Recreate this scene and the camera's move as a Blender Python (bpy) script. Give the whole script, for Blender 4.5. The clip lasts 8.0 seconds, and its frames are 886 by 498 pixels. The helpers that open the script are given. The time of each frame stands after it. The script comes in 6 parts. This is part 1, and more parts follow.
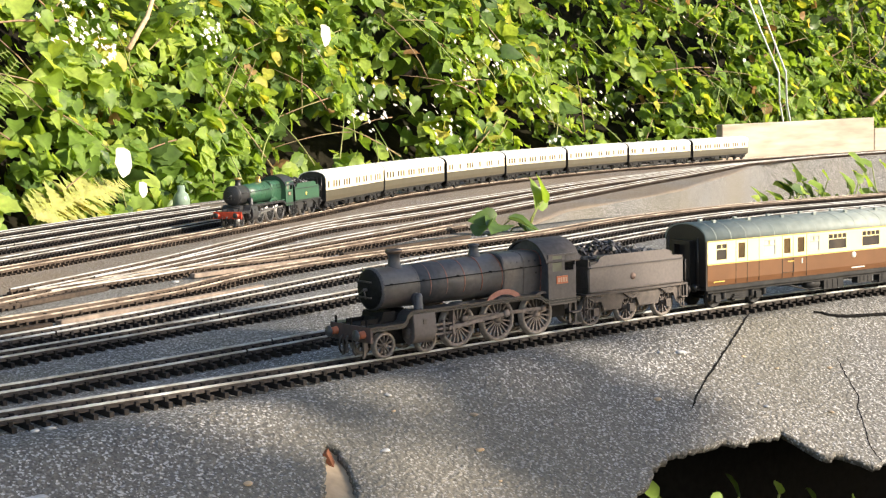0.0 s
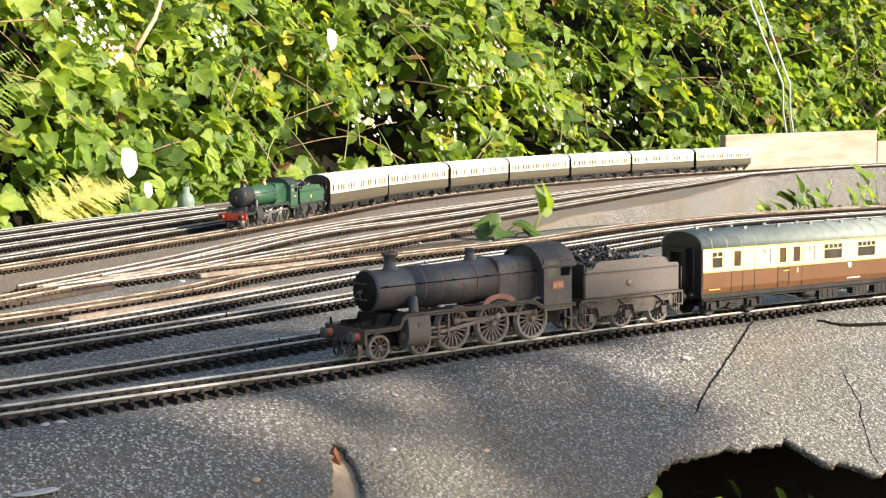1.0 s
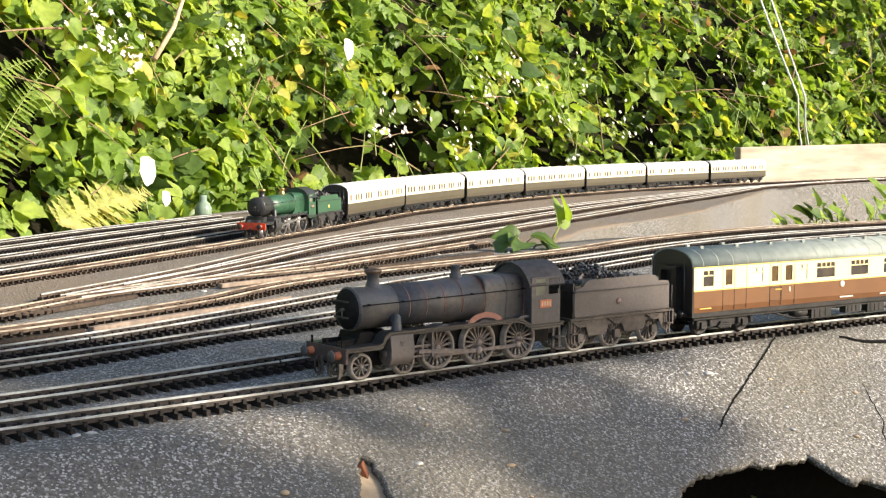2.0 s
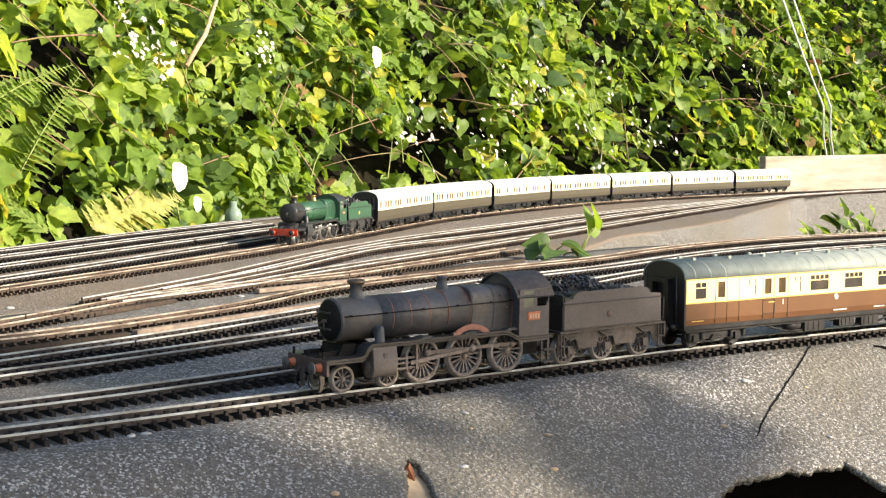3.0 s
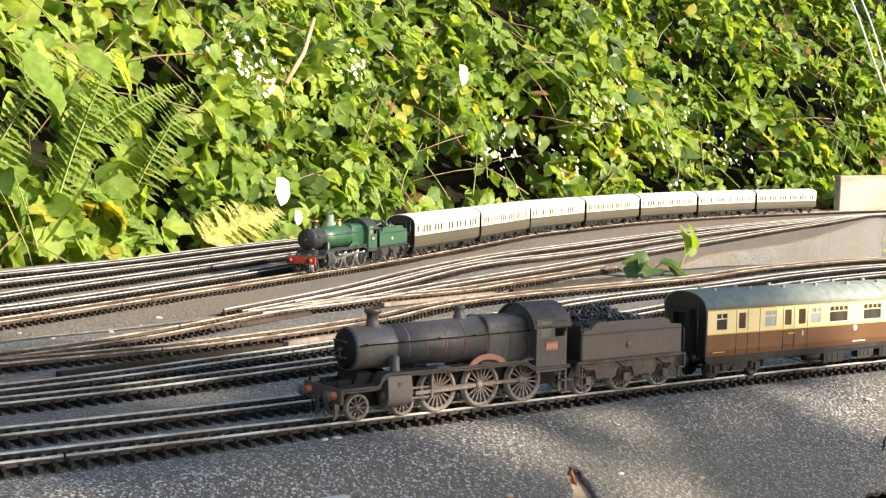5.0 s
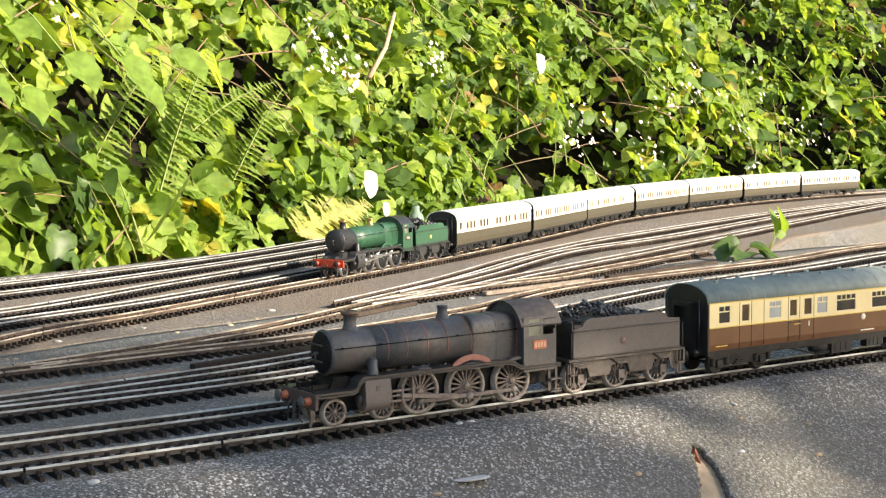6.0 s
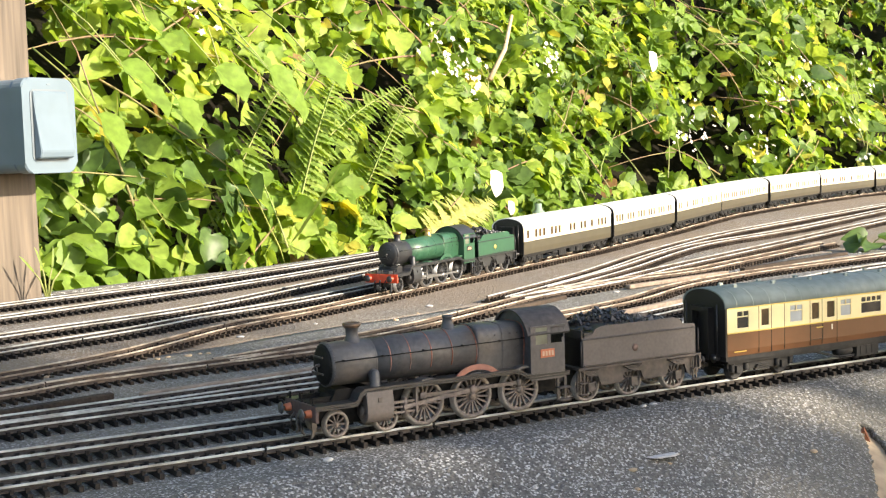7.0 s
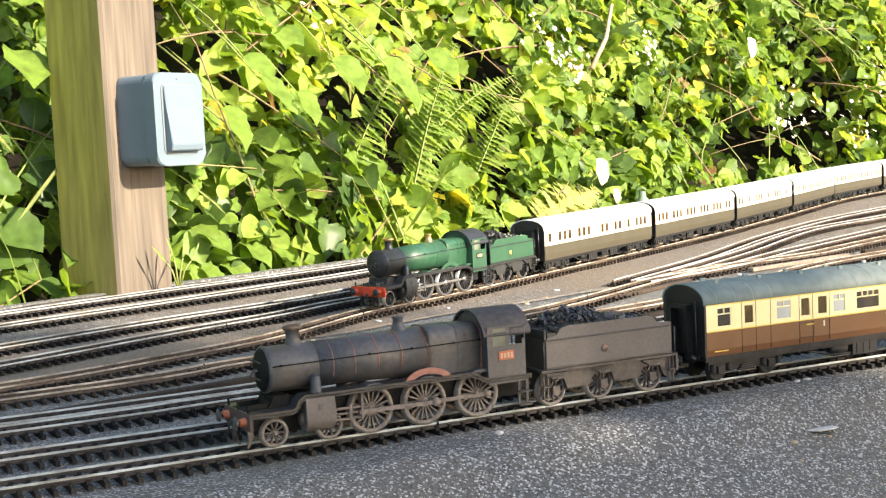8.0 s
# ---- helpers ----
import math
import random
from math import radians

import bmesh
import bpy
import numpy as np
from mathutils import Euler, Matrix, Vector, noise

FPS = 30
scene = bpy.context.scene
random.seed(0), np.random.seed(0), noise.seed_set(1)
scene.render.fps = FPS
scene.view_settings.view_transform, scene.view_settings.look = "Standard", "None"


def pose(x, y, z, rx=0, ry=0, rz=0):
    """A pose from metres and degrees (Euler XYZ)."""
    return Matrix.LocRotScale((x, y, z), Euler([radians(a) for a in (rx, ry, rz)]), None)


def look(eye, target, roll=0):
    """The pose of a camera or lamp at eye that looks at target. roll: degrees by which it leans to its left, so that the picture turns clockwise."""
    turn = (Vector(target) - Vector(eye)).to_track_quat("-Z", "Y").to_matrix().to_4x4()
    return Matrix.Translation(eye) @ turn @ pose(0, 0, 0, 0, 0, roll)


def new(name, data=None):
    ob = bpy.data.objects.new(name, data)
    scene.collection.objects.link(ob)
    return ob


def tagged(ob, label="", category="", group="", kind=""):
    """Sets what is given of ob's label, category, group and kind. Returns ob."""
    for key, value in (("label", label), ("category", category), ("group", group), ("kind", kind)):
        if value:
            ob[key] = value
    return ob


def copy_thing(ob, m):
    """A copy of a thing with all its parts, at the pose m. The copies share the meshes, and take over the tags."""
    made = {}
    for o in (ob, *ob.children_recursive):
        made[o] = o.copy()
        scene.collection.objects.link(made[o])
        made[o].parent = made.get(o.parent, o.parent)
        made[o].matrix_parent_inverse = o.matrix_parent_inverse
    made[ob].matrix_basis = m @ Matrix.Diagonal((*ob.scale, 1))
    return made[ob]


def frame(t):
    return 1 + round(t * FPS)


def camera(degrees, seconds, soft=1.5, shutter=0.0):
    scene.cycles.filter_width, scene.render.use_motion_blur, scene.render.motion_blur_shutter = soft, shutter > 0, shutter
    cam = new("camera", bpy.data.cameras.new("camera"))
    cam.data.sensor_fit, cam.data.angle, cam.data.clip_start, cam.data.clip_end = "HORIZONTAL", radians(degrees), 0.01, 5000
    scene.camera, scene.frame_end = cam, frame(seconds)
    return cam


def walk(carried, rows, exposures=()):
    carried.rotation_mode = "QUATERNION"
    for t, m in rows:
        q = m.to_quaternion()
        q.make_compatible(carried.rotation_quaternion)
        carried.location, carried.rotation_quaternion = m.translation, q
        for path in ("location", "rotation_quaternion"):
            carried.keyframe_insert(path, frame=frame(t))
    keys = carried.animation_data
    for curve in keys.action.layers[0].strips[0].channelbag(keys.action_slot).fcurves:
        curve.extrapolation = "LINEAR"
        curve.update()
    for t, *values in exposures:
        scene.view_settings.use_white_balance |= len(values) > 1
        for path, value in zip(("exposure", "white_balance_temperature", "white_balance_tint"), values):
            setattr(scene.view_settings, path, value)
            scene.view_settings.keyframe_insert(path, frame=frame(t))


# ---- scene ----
cam = camera(34.1, 8.0, soft=1.25)
# seconds, place, yaw, pitch, roll of a hand-held camera following the engine
PATH = [
    (0, -0.4133, -0.5747, 0.1292, -39.807, -5.519, -1.176), (0.5, -0.4156, -0.5762, 0.1281, -39.840, -5.399, -0.757),
    (1, -0.4199, -0.5765, 0.1275, -39.795, -5.255, -0.285), (1.5, -0.4239, -0.5735, 0.1299, -39.661, -5.076, -0.038),
    (3, -0.4458, -0.5753, 0.1317, -38.610, -4.642, 0.510), (3.5, -0.4607, -0.5792, 0.1358, -38.120, -4.506, 0.516),
    (4, -0.4765, -0.5806, 0.1356, -37.655, -4.348, 0.733), (4.5, -0.5052, -0.5826, 0.1395, -37.259, -4.243, 0.921),
    (5, -0.5267, -0.5897, 0.1424, -36.482, -4.272, 1.176), (6.5, -0.6039, -0.6066, 0.1494, -32.019, -4.887, -1.235),
    (7, -0.6447, -0.6206, 0.1520, -30.273, -4.822, -1.609), (7.5, -0.6694, -0.6260, 0.1503, -29.636, -4.943, -2.030),
    (8, -0.6911, -0.6171, 0.1479, -27.156, -4.947, -2.570)]


def eye_pose(x, y, z, yaw, pitch, roll):
    ahead = Vector((-math.sin(radians(yaw)) * math.cos(radians(pitch)), math.cos(radians(yaw)) * math.cos(radians(pitch)), math.sin(radians(pitch))))
    return look((x, y, z), Vector((x, y, z)) + ahead, roll)


walk(cam, [(t, eye_pose(*row)) for t, *row in PATH], [(0, 1.04, 6900, 13.5), (4, 1.06, 7000, 13.5), (6.5, 1.28, 7000, 12.5), (8, 1.55, 7000, 12)])

# ---- light ----
SUN_AZ, SUN_EL = 146.0, 24.0      # degrees clockwise from +y, degrees above the horizon
to_sun = Vector((math.sin(radians(SUN_AZ)) * math.cos(radians(SUN_EL)), math.cos(radians(SUN_AZ)) * math.cos(radians(SUN_EL)), math.sin(radians(SUN_EL))))
world = bpy.data.worlds.new("world")
scene.world = world
world.use_nodes = True
wn = world.node_tree
sky = wn.nodes.new("ShaderNodeTexSky")
sky.sky_type, sky.sun_disc = "NISHITA", False
sky.sun_elevation, sky.sun_rotation = radians(SUN_EL), radians(SUN_AZ)
wn.nodes["Background"].inputs["Strength"].default_value = 0.15
wn.links.new(sky.outputs["Color"], wn.nodes["Background"].inputs["Color"])
sun = new("sun", bpy.data.lights.new("sun", "SUN"))
sun.data.energy, sun.data.angle, sun.data.color = 5.0, radians(0.6), (1.0, 0.93, 0.80)
sun.matrix_world = look((0, 0, 0), -to_sun)


# ---- materials ----
def material(name, colour, rough=0.6, metal=0.0, vary=0.25, scale=60.0, second=None, patch=8.0, amount=0.5, bump=0.0, spec=0.5,
             per_piece=0.0, coords="Object", stretch=(1, 1, 1)):
    """A surface with fine grain, and stains of a second colour in patches; scale and patch are waves to the metre."""
    m = bpy.data.materials.new(name)
    m.use_nodes = True
    t = m.node_tree
    b = t.nodes["Principled BSDF"]
    b.inputs["Roughness"].default_value, b.inputs["Metallic"].default_value = rough, metal
    b.inputs["Specular IOR Level"].default_value = spec
    co = t.nodes.new("ShaderNodeTexCoord")
    mp = t.nodes.new("ShaderNodeMapping")
    mp.inputs["Scale"].default_value = stretch
    t.links.new(co.outputs[coords], mp.inputs["Vector"])
    n1, n2 = t.nodes.new("ShaderNodeTexNoise"), t.nodes.new("ShaderNodeTexNoise")
    for n, s, d in ((n1, scale, 3), (n2, patch, 4)):
        n.inputs["Scale"].default_value, n.inputs["Detail"].default_value = s, d
        t.links.new(mp.outputs["Vector"], n.inputs["Vector"])
    ramp = t.nodes.new("ShaderNodeMapRange")
    ramp.inputs["From Min"].default_value, ramp.inputs["From Max"].default_value = 0.42, 0.62
    ramp.inputs["To Max"].default_value = amount
    t.links.new(n2.outputs["Fac"], ramp.inputs["Value"])
    mix = t.nodes.new("ShaderNodeMix")
    mix.data_type = "RGBA"
    mix.inputs["A"].default_value = (*colour, 1)
    mix.inputs["B"].default_value = (*(second or [c * 0.7 for c in colour]), 1)
    t.links.new(ramp.outputs["Result"], mix.inputs["Factor"])
    gain = t.nodes.new("ShaderNodeMapRange")
    gain.inputs["From Min"].default_value, gain.inputs["From Max"].default_value = 0.3, 0.7
    gain.inputs["To Min"].default_value, gain.inputs["To Max"].default_value = 1 - vary, 1 + vary
    t.links.new(n1.outputs["Fac"], gain.inputs["Value"])
    last = gain.outputs["Result"]
    if per_piece:
        info = t.nodes.new("ShaderNodeObjectInfo")
        piece = t.nodes.new("ShaderNodeMapRange")
        piece.inputs["To Min"].default_value, piece.inputs["To Max"].default_value = 1 - per_piece, 1 + per_piece
        t.links.new(info.outputs["Random"], piece.inputs["Value"])
        mul = t.nodes.new("ShaderNodeMath")
        mul.operation = "MULTIPLY"
        t.links.new(last, mul.inputs[0])
        t.links.new(piece.outputs["Result"], mul.inputs[1])
        last = mul.outputs[0]
    hsv = t.nodes.new("ShaderNodeHueSaturation")
    t.links.new(mix.outputs["Result"], hsv.inputs["Color"])
    t.links.new(last, hsv.inputs["Value"])
    t.links.new(hsv.outputs["Color"], b.inputs["Base Color"])
    if bump:
        bp = t.nodes.new("ShaderNodeBump")
        bp.inputs["Strength"].default_value, bp.inputs["Distance"].default_value = 0.8, bump
        t.links.new(n1.outputs["Fac"], bp.inputs["Height"])
        t.links.new(bp.outputs["Normal"], b.inputs["Normal"])
    return m


def felt_material(name, ground, dust, much):
    """Mineral roofing felt: dark grey with pale and dark grains, moss and rusty dust in patches."""
    m = material(name, ground, 0.9, vary=0.25, scale=420, second=(0.105, 0.105, 0.102), patch=9, amount=0.8, bump=0.003)
    t = m.node_tree
    b = t.nodes["Principled BSDF"]
    src = b.inputs["Base Color"].links[0].from_socket
    co = t.nodes.new("ShaderNodeTexCoord")
    v = t.nodes.new("ShaderNodeTexVoronoi")
    v.inputs["Scale"].default_value = 1050
    t.links.new(co.outputs["Object"], v.inputs["Vector"])
    sep = t.nodes.new("ShaderNodeSeparateColor")
    t.links.new(v.outputs["Color"], sep.inputs["Color"])
    pale = t.nodes.new("ShaderNodeMapRange")
    pale.inputs["From Min"].default_value, pale.inputs["From Max"].default_value = 0.72, 0.95
    pale.inputs["To Max"].default_value = 0.85
    t.links.new(sep.outputs["Red"], pale.inputs["Value"])
    dark = t.nodes.new("ShaderNodeMapRange")
    dark.inputs["From Min"].default_value, dark.inputs["From Max"].default_value = 0.6, 0.9
    dark.inputs["To Max"].default_value = 0.7
    t.links.new(sep.outputs["Green"], dark.inputs["Value"])
    a, c = t.nodes.new("ShaderNodeMix"), t.nodes.new("ShaderNodeMix")
    a.data_type = c.data_type = "RGBA"
    a.inputs["B"].default_value, c.inputs["B"].default_value = (0.026, 0.026, 0.028, 1), (0.52, 0.515, 0.50, 1)
    t.links.new(src, a.inputs["A"])
    t.links.new(dark.outputs["Result"], a.inputs["Factor"])
    t.links.new(a.outputs["Result"], c.inputs["A"])
    t.links.new(pale.outputs["Result"], c.inputs["Factor"])
    # moss and rust-brown dust
    for colour, scale, lo, hi, top in (((0.085, 0.082, 0.045), 5.0, 0.52, 0.72, 0.35), (dust, 2.6, 0.50 - 0.35 * much, 0.66 - 0.2 * much, 0.45 + 0.35 * much)):
        n = t.nodes.new("ShaderNodeTexNoise")
        n.inputs["Scale"].default_value, n.inputs["Detail"].default_value = scale, 6
        t.links.new(co.outputs["Object"], n.inputs["Vector"])
        r = t.nodes.new("ShaderNodeMapRange")
        r.inputs["From Min"].default_value, r.inputs["From Max"].default_value, r.inputs["To Max"].default_value = lo, hi, top
        t.links.new(n.outputs["Fac"], r.inputs["Value"])
        k = t.nodes.new("ShaderNodeMix")
        k.data_type = "RGBA"
        k.inputs["B"].default_value = (*colour, 1)
        t.links.new(c.outputs["Result"], k.inputs["A"])
        t.links.new(r.outputs["Result"], k.inputs["Factor"])
        c = k
    t.links.new(c.outputs["Result"], b.inputs["Base Color"])
    return m


def leaf_material(name, colour, second, thin=0.45, rough=0.5):
    """A leaf: varied from leaf to leaf, shining a little, with light coming through it."""
    m = bpy.data.materials.new(name)
    m.use_nodes = True
    t = m.node_tree
    b = t.nodes["Principled BSDF"]
    b.inputs["Roughness"].default_value, b.inputs["Specular IOR Level"].default_value = rough, 0.3
    geo = t.nodes.new("ShaderNodeNewGeometry")
    ramp = t.nodes.new("ShaderNodeMix")
    ramp.data_type = "RGBA"
    ramp.inputs["A"].default_value, ramp.inputs["B"].default_value = (*colour, 1), (*second, 1)
    t.links.new(geo.outputs["Random Per Island"], ramp.inputs["Factor"])
    co, n = t.nodes.new("ShaderNodeTexCoord"), t.nodes.new("ShaderNodeTexNoise")
    n.inputs["Scale"].default_value, n.inputs["Detail"].default_value = 90, 3
    t.links.new(co.outputs["Object"], n.inputs["Vector"])
    g = t.nodes.new("ShaderNodeMapRange")
    g.inputs["From Min"].default_value, g.inputs["From Max"].default_value = 0.3, 0.7
    g.inputs["To Min"].default_value, g.inputs["To Max"].default_value = 0.75, 1.25
    t.links.new(n.outputs["Fac"], g.inputs["Value"])
    hsv = t.nodes.new("ShaderNodeHueSaturation")
    t.links.new(ramp.outputs["Result"], hsv.inputs["Color"])
    t.links.new(g.outputs["Result"], hsv.inputs["Value"])
    t.links.new(hsv.outputs["Color"], b.inputs["Base Color"])
    tr, add = t.nodes.new("ShaderNodeBsdfTranslucent"), t.nodes.new("ShaderNodeMixShader")
    glow = t.nodes.new("ShaderNodeHueSaturation")
    glow.inputs["Value"].default_value, glow.inputs["Saturation"].default_value, glow.inputs["Hue"].default_value = 1.5, 1.1, 0.485
    t.links.new(hsv.outputs["Color"], glow.inputs["Color"])
    t.links.new(glow.outputs["Color"], tr.inputs["Color"])
    add.inputs["Fac"].default_value = thin
    t.links.new(b.outputs["BSDF"], add.inputs[1])
    t.links.new(tr.outputs["BSDF"], add.inputs[2])
    t.links.new(add.outputs["Shader"], t.nodes["Material Output"].inputs["Surface"])
    return m


FELT = felt_material("mineral_felt", (0.106, 0.100, 0.088), (0.15, 0.132, 0.100), 0.25)
FELT_DUSTY = felt_material("dusty_mineral_felt", (0.122, 0.096, 0.068), (0.195, 0.143, 0.094), 0.6)
# worn head, with the sky's reflection put into a pale diffuse colour
RAIL_TOP = material("worn_sky_pale_rail_head", (0.42, 0.435, 0.42), 0.55, 0.05, 0.2, 300, (0.22, 0.20, 0.17), 40, 0.85)
# rust, darkened further so the shade below the head is painted in
RAIL_SIDE = material("rusty_shade_dark_rail_side", (0.050, 0.042, 0.036), 0.75, 0.0, 0.3, 300, (0.028, 0.022, 0.018), 20, 0.65, spec=0.2)
RAIL_TAN = material("painted_tan_rail", (0.38, 0.32, 0.25), 0.65, 0.0, 0.35, 300, (0.14, 0.10, 0.07), 38, 0.95)
# brown sides, again with shade below the head put into the colour
TAN_SIDE = material("brown_shade_dark_rail_side", (0.085, 0.062, 0.045), 0.8, 0.0, 0.3, 250, (0.045, 0.032, 0.024), 14, 0.8, spec=0.2)
STRIP_WOOD = material("grey_brown_strip", (0.24, 0.185, 0.14), 0.8, 0.0, 0.3, 250, (0.12, 0.085, 0.06), 12, 0.85)
SLEEPER = material("black_plastic_sleeper", (0.014, 0.0125, 0.012), 0.75, 0, 0.35, 500, (0.030, 0.025, 0.021), 25, 0.6, per_piece=0.35, spec=0.15)
SLEEPER_OLD = material("dusty_sleeper", (0.030, 0.023, 0.018), 0.85, 0, 0.35, 500, (0.085, 0.062, 0.044), 9, 0.75, per_piece=0.3, spec=0.15)
# tar black for the cracks; on the frame it paints the shade underneath
GAP_BLACK = material("tar_and_shade_black", (0.008, 0.0075, 0.007), 0.9, 0, 0.3, 200, spec=0.08)
WOOD_RAW = material("weathered_wood", (0.40, 0.30, 0.19), 0.8, 0, 0.3, 90, (0.26, 0.19, 0.12), 9, 0.7, 0.002, stretch=(1, 1, 0.12))
WOOD_PALE = material("bleached_plank", (0.38, 0.315, 0.245), 0.8, 0, 0.25, 60, (0.27, 0.205, 0.145), 9, 0.8, 0.001, stretch=(0.15, 1, 1))
POST_BROWN = material("planed_post_wood", (0.130, 0.102, 0.074), 0.75, 0, 0.4, 160, (0.10, 0.076, 0.055), 14, 0.7, 0.0015, stretch=(1, 1, 0.05))
POST_ALGAE = material("algae_green_wood", (0.33, 0.29, 0.055), 0.85, 0, 0.25, 150, (0.30, 0.22, 0.085), 7, 0.8, 0.0012, stretch=(1, 1, 0.1))
PLASTIC = material("grey_blue_plastic", (0.125, 0.168, 0.20), 0.5, 0, 0.06, 40, (0.115, 0.155, 0.18), 12, 0.5)
PLASTIC_DARK = material("shadow_gap_plastic", (0.16, 0.19, 0.21), 0.5, 0, 0.08, 40)
LOCO_BLACK = material("sooty_black_paint", (0.046, 0.047, 0.051), 0.50, 0.0, 0.25, 420, (0.078, 0.068, 0.061), 60, 0.7, spec=0.5)
# shade on the engine's front and behind its wheels is painted into this
LOCO_SHADOW = material("matt_shade_black", (0.008, 0.0078, 0.0078), 0.65, 0.0, 0.3, 300, (0.018, 0.016, 0.014), 60, 0.6, spec=0.12)
LOCO_SOOT = material("dusty_black_metal", (0.046, 0.040, 0.037), 0.65, 0.15, 0.35, 300, (0.092, 0.074, 0.062), 40, 0.75)
TENDER_DUST = material("brown_dusted_tender_paint", (0.098, 0.083, 0.075), 0.7, 0.0, 0.12, 600, (0.118, 0.098, 0.087), 70, 0.6)
CAB_DUST = material("dusty_cab_paint", (0.070, 0.064, 0.061), 0.62, 0.0, 0.18, 420, (0.098, 0.084, 0.076), 50, 0.7)
# opaque glass: the bright background seen through it is put into the colour
CAB_GLASS = material("backlit_pale_cab_glass", (0.17, 0.175, 0.13), 0.25, 0, 0.2, 90, (0.11, 0.115, 0.085), 60, 0.6)
WHEEL_DUST = material("dusty_wheel_metal", (0.125, 0.102, 0.090), 0.65, 0.1, 0.3, 500, (0.185, 0.150, 0.128), 90, 0.7)
RIM_DUST = material("pale_dusty_tyre", (0.24, 0.215, 0.19), 0.55, 0.2, 0.25, 500, (0.15, 0.125, 0.105), 90, 0.7)
TYRE = material("bright_tyre_steel", (0.42, 0.39, 0.36), 0.4, 0.8, 0.2, 200)
CHIMNEY_CAP = material("tarnished_copper", (0.16, 0.105, 0.07), 0.5, 0.5, 0.3, 200)
ORANGE_LINE = material("orange_lining", (0.25, 0.088, 0.055), 0.7, 0, 0.35, 400, (0.10, 0.065, 0.055), 110, 0.9)
NAME_RED = material("faded_red_nameplate", (0.25, 0.105, 0.075), 0.6, 0, 0.2, 300, (0.23, 0.1, 0.07), 60, 0.6)
PLATE_RED = material("orange_cabside_plate", (0.46, 0.13, 0.055), 0.5, 0, 0.15, 300)
BEAM_RED = material("red_buffer_paint", (0.72, 0.075, 0.022), 0.5, 0, 0.2, 200, (0.34, 0.04, 0.02), 60, 0.6)
BEAM_SOOT = material("dull_buffer_paint", (0.085, 0.045, 0.038), 0.7, 0, 0.3, 300, (0.04, 0.035, 0.033), 60, 0.7)
GREEN = material("brunswick_green_paint", (0.024, 0.082, 0.042), 0.42, 0, 0.12, 120, (0.022, 0.066, 0.034), 22, 0.6)
SMOKEBOX = material("satin_black_paint", (0.018, 0.018, 0.019), 0.42, 0, 0.2, 200, (0.035, 0.034, 0.033), 30, 0.6)
STEEL = material("clean_rod_steel", (0.36, 0.35, 0.34), 0.35, 0.85, 0.15, 200)
BRASS = material("brass", (0.55, 0.36, 0.13), 0.35, 0.9, 0.15, 200)
COAL = material("coal", (0.02, 0.019, 0.019), 0.4, 0, 0.5, 500, (0.045, 0.043, 0.042), 90, 0.6)
GLASS_DARK = material("dark_coach_glass", (0.045, 0.04, 0.035), 0.12, 0, 0.3, 60, (0.13, 0.10, 0.07), 40, 0.6)
GLASS_FROST = material("frosted_coach_glass", (0.40, 0.42, 0.42), 0.25, 0, 0.1, 60)
GLASS_TAN = material("lit_compartment_glass", (0.10, 0.062, 0.026), 0.2, 0, 0.3, 90, (0.035, 0.024, 0.014), 60, 0.7)
GLASS_BROWN = material("brown_compartment_glass", (0.075, 0.045, 0.020), 0.3, 0, 0.3, 90, (0.03, 0.02, 0.012), 60, 0.7, spec=0.25)
CREAM = material("cream_coach_paint", (0.80, 0.67, 0.36), 0.35, 0, 0.05, 80, (0.74, 0.60, 0.31), 12, 0.5)
CHOCOLATE = material("chocolate_coach_paint", (0.135, 0.058, 0.022), 0.35, 0, 0.1, 80, (0.115, 0.05, 0.02), 12, 0.6)
OLIVE = material("drab_brown_coach_paint", (0.066, 0.056, 0.034), 0.45, 0, 0.1, 80, (0.056, 0.047, 0.030), 12, 0.6)
CREAM_PALE = material("pale_cream_coach_paint", (0.82, 0.74, 0.52), 0.4, 0, 0.05, 80, (0.76, 0.67, 0.46), 12, 0.5)
YELLOW = material("yellow_lining", (0.75, 0.52, 0.10), 0.5, 0, 0.1, 200)
ROOF_GREY = material("grey_green_roof_paint", (0.225, 0.255, 0.225), 0.65, 0, 0.12, 160, (0.29, 0.31, 0.27), 22, 0.7, spec=0.3)
ROOF_WHITE = material("white_roof_paint", (0.80, 0.78, 0.70), 0.5, 0, 0.06, 120, (0.70, 0.68, 0.6), 9, 0.6)
COACH_BLACK = material("black_coach_end", (0.014, 0.013, 0.013), 0.35, 0, 0.2, 200, (0.03, 0.028, 0.026), 40, 0.6)
UNDER = material("dark_underframe", (0.011, 0.011, 0.011), 0.6, 0.0, 0.3, 300, (0.030, 0.028, 0.026), 90, 0.6, spec=0.25)
LETTER = material("pale_lettering", (0.78, 0.74, 0.62), 0.6, 0, 0.05, 100)
EMBLEM = material("faded_emblem", (0.155, 0.10, 0.078), 0.7, 0, 0.3, 500, (0.16, 0.1, 0.07), 200, 0.7)
PLATE_BAR = material("worn_plate_lettering", (0.50, 0.33, 0.22), 0.6, 0, 0.2, 400)
STONE = material("pale_chip", (0.42, 0.41, 0.39), 0.8, 0, 0.3, 300)
# soil toned near-black: the deep shade between leaves is in the colour
EARTH = material("shade_dark_leafy_soil", (0.012, 0.010, 0.007), 0.95, 0, 0.4, 30, (0.016, 0.016, 0.008), 4, 0.7, 0.01, spec=0.08)
GLASS_JAR = material("clouded_plastic", (0.20, 0.27, 0.20), 0.2, 0, 0.1, 60)
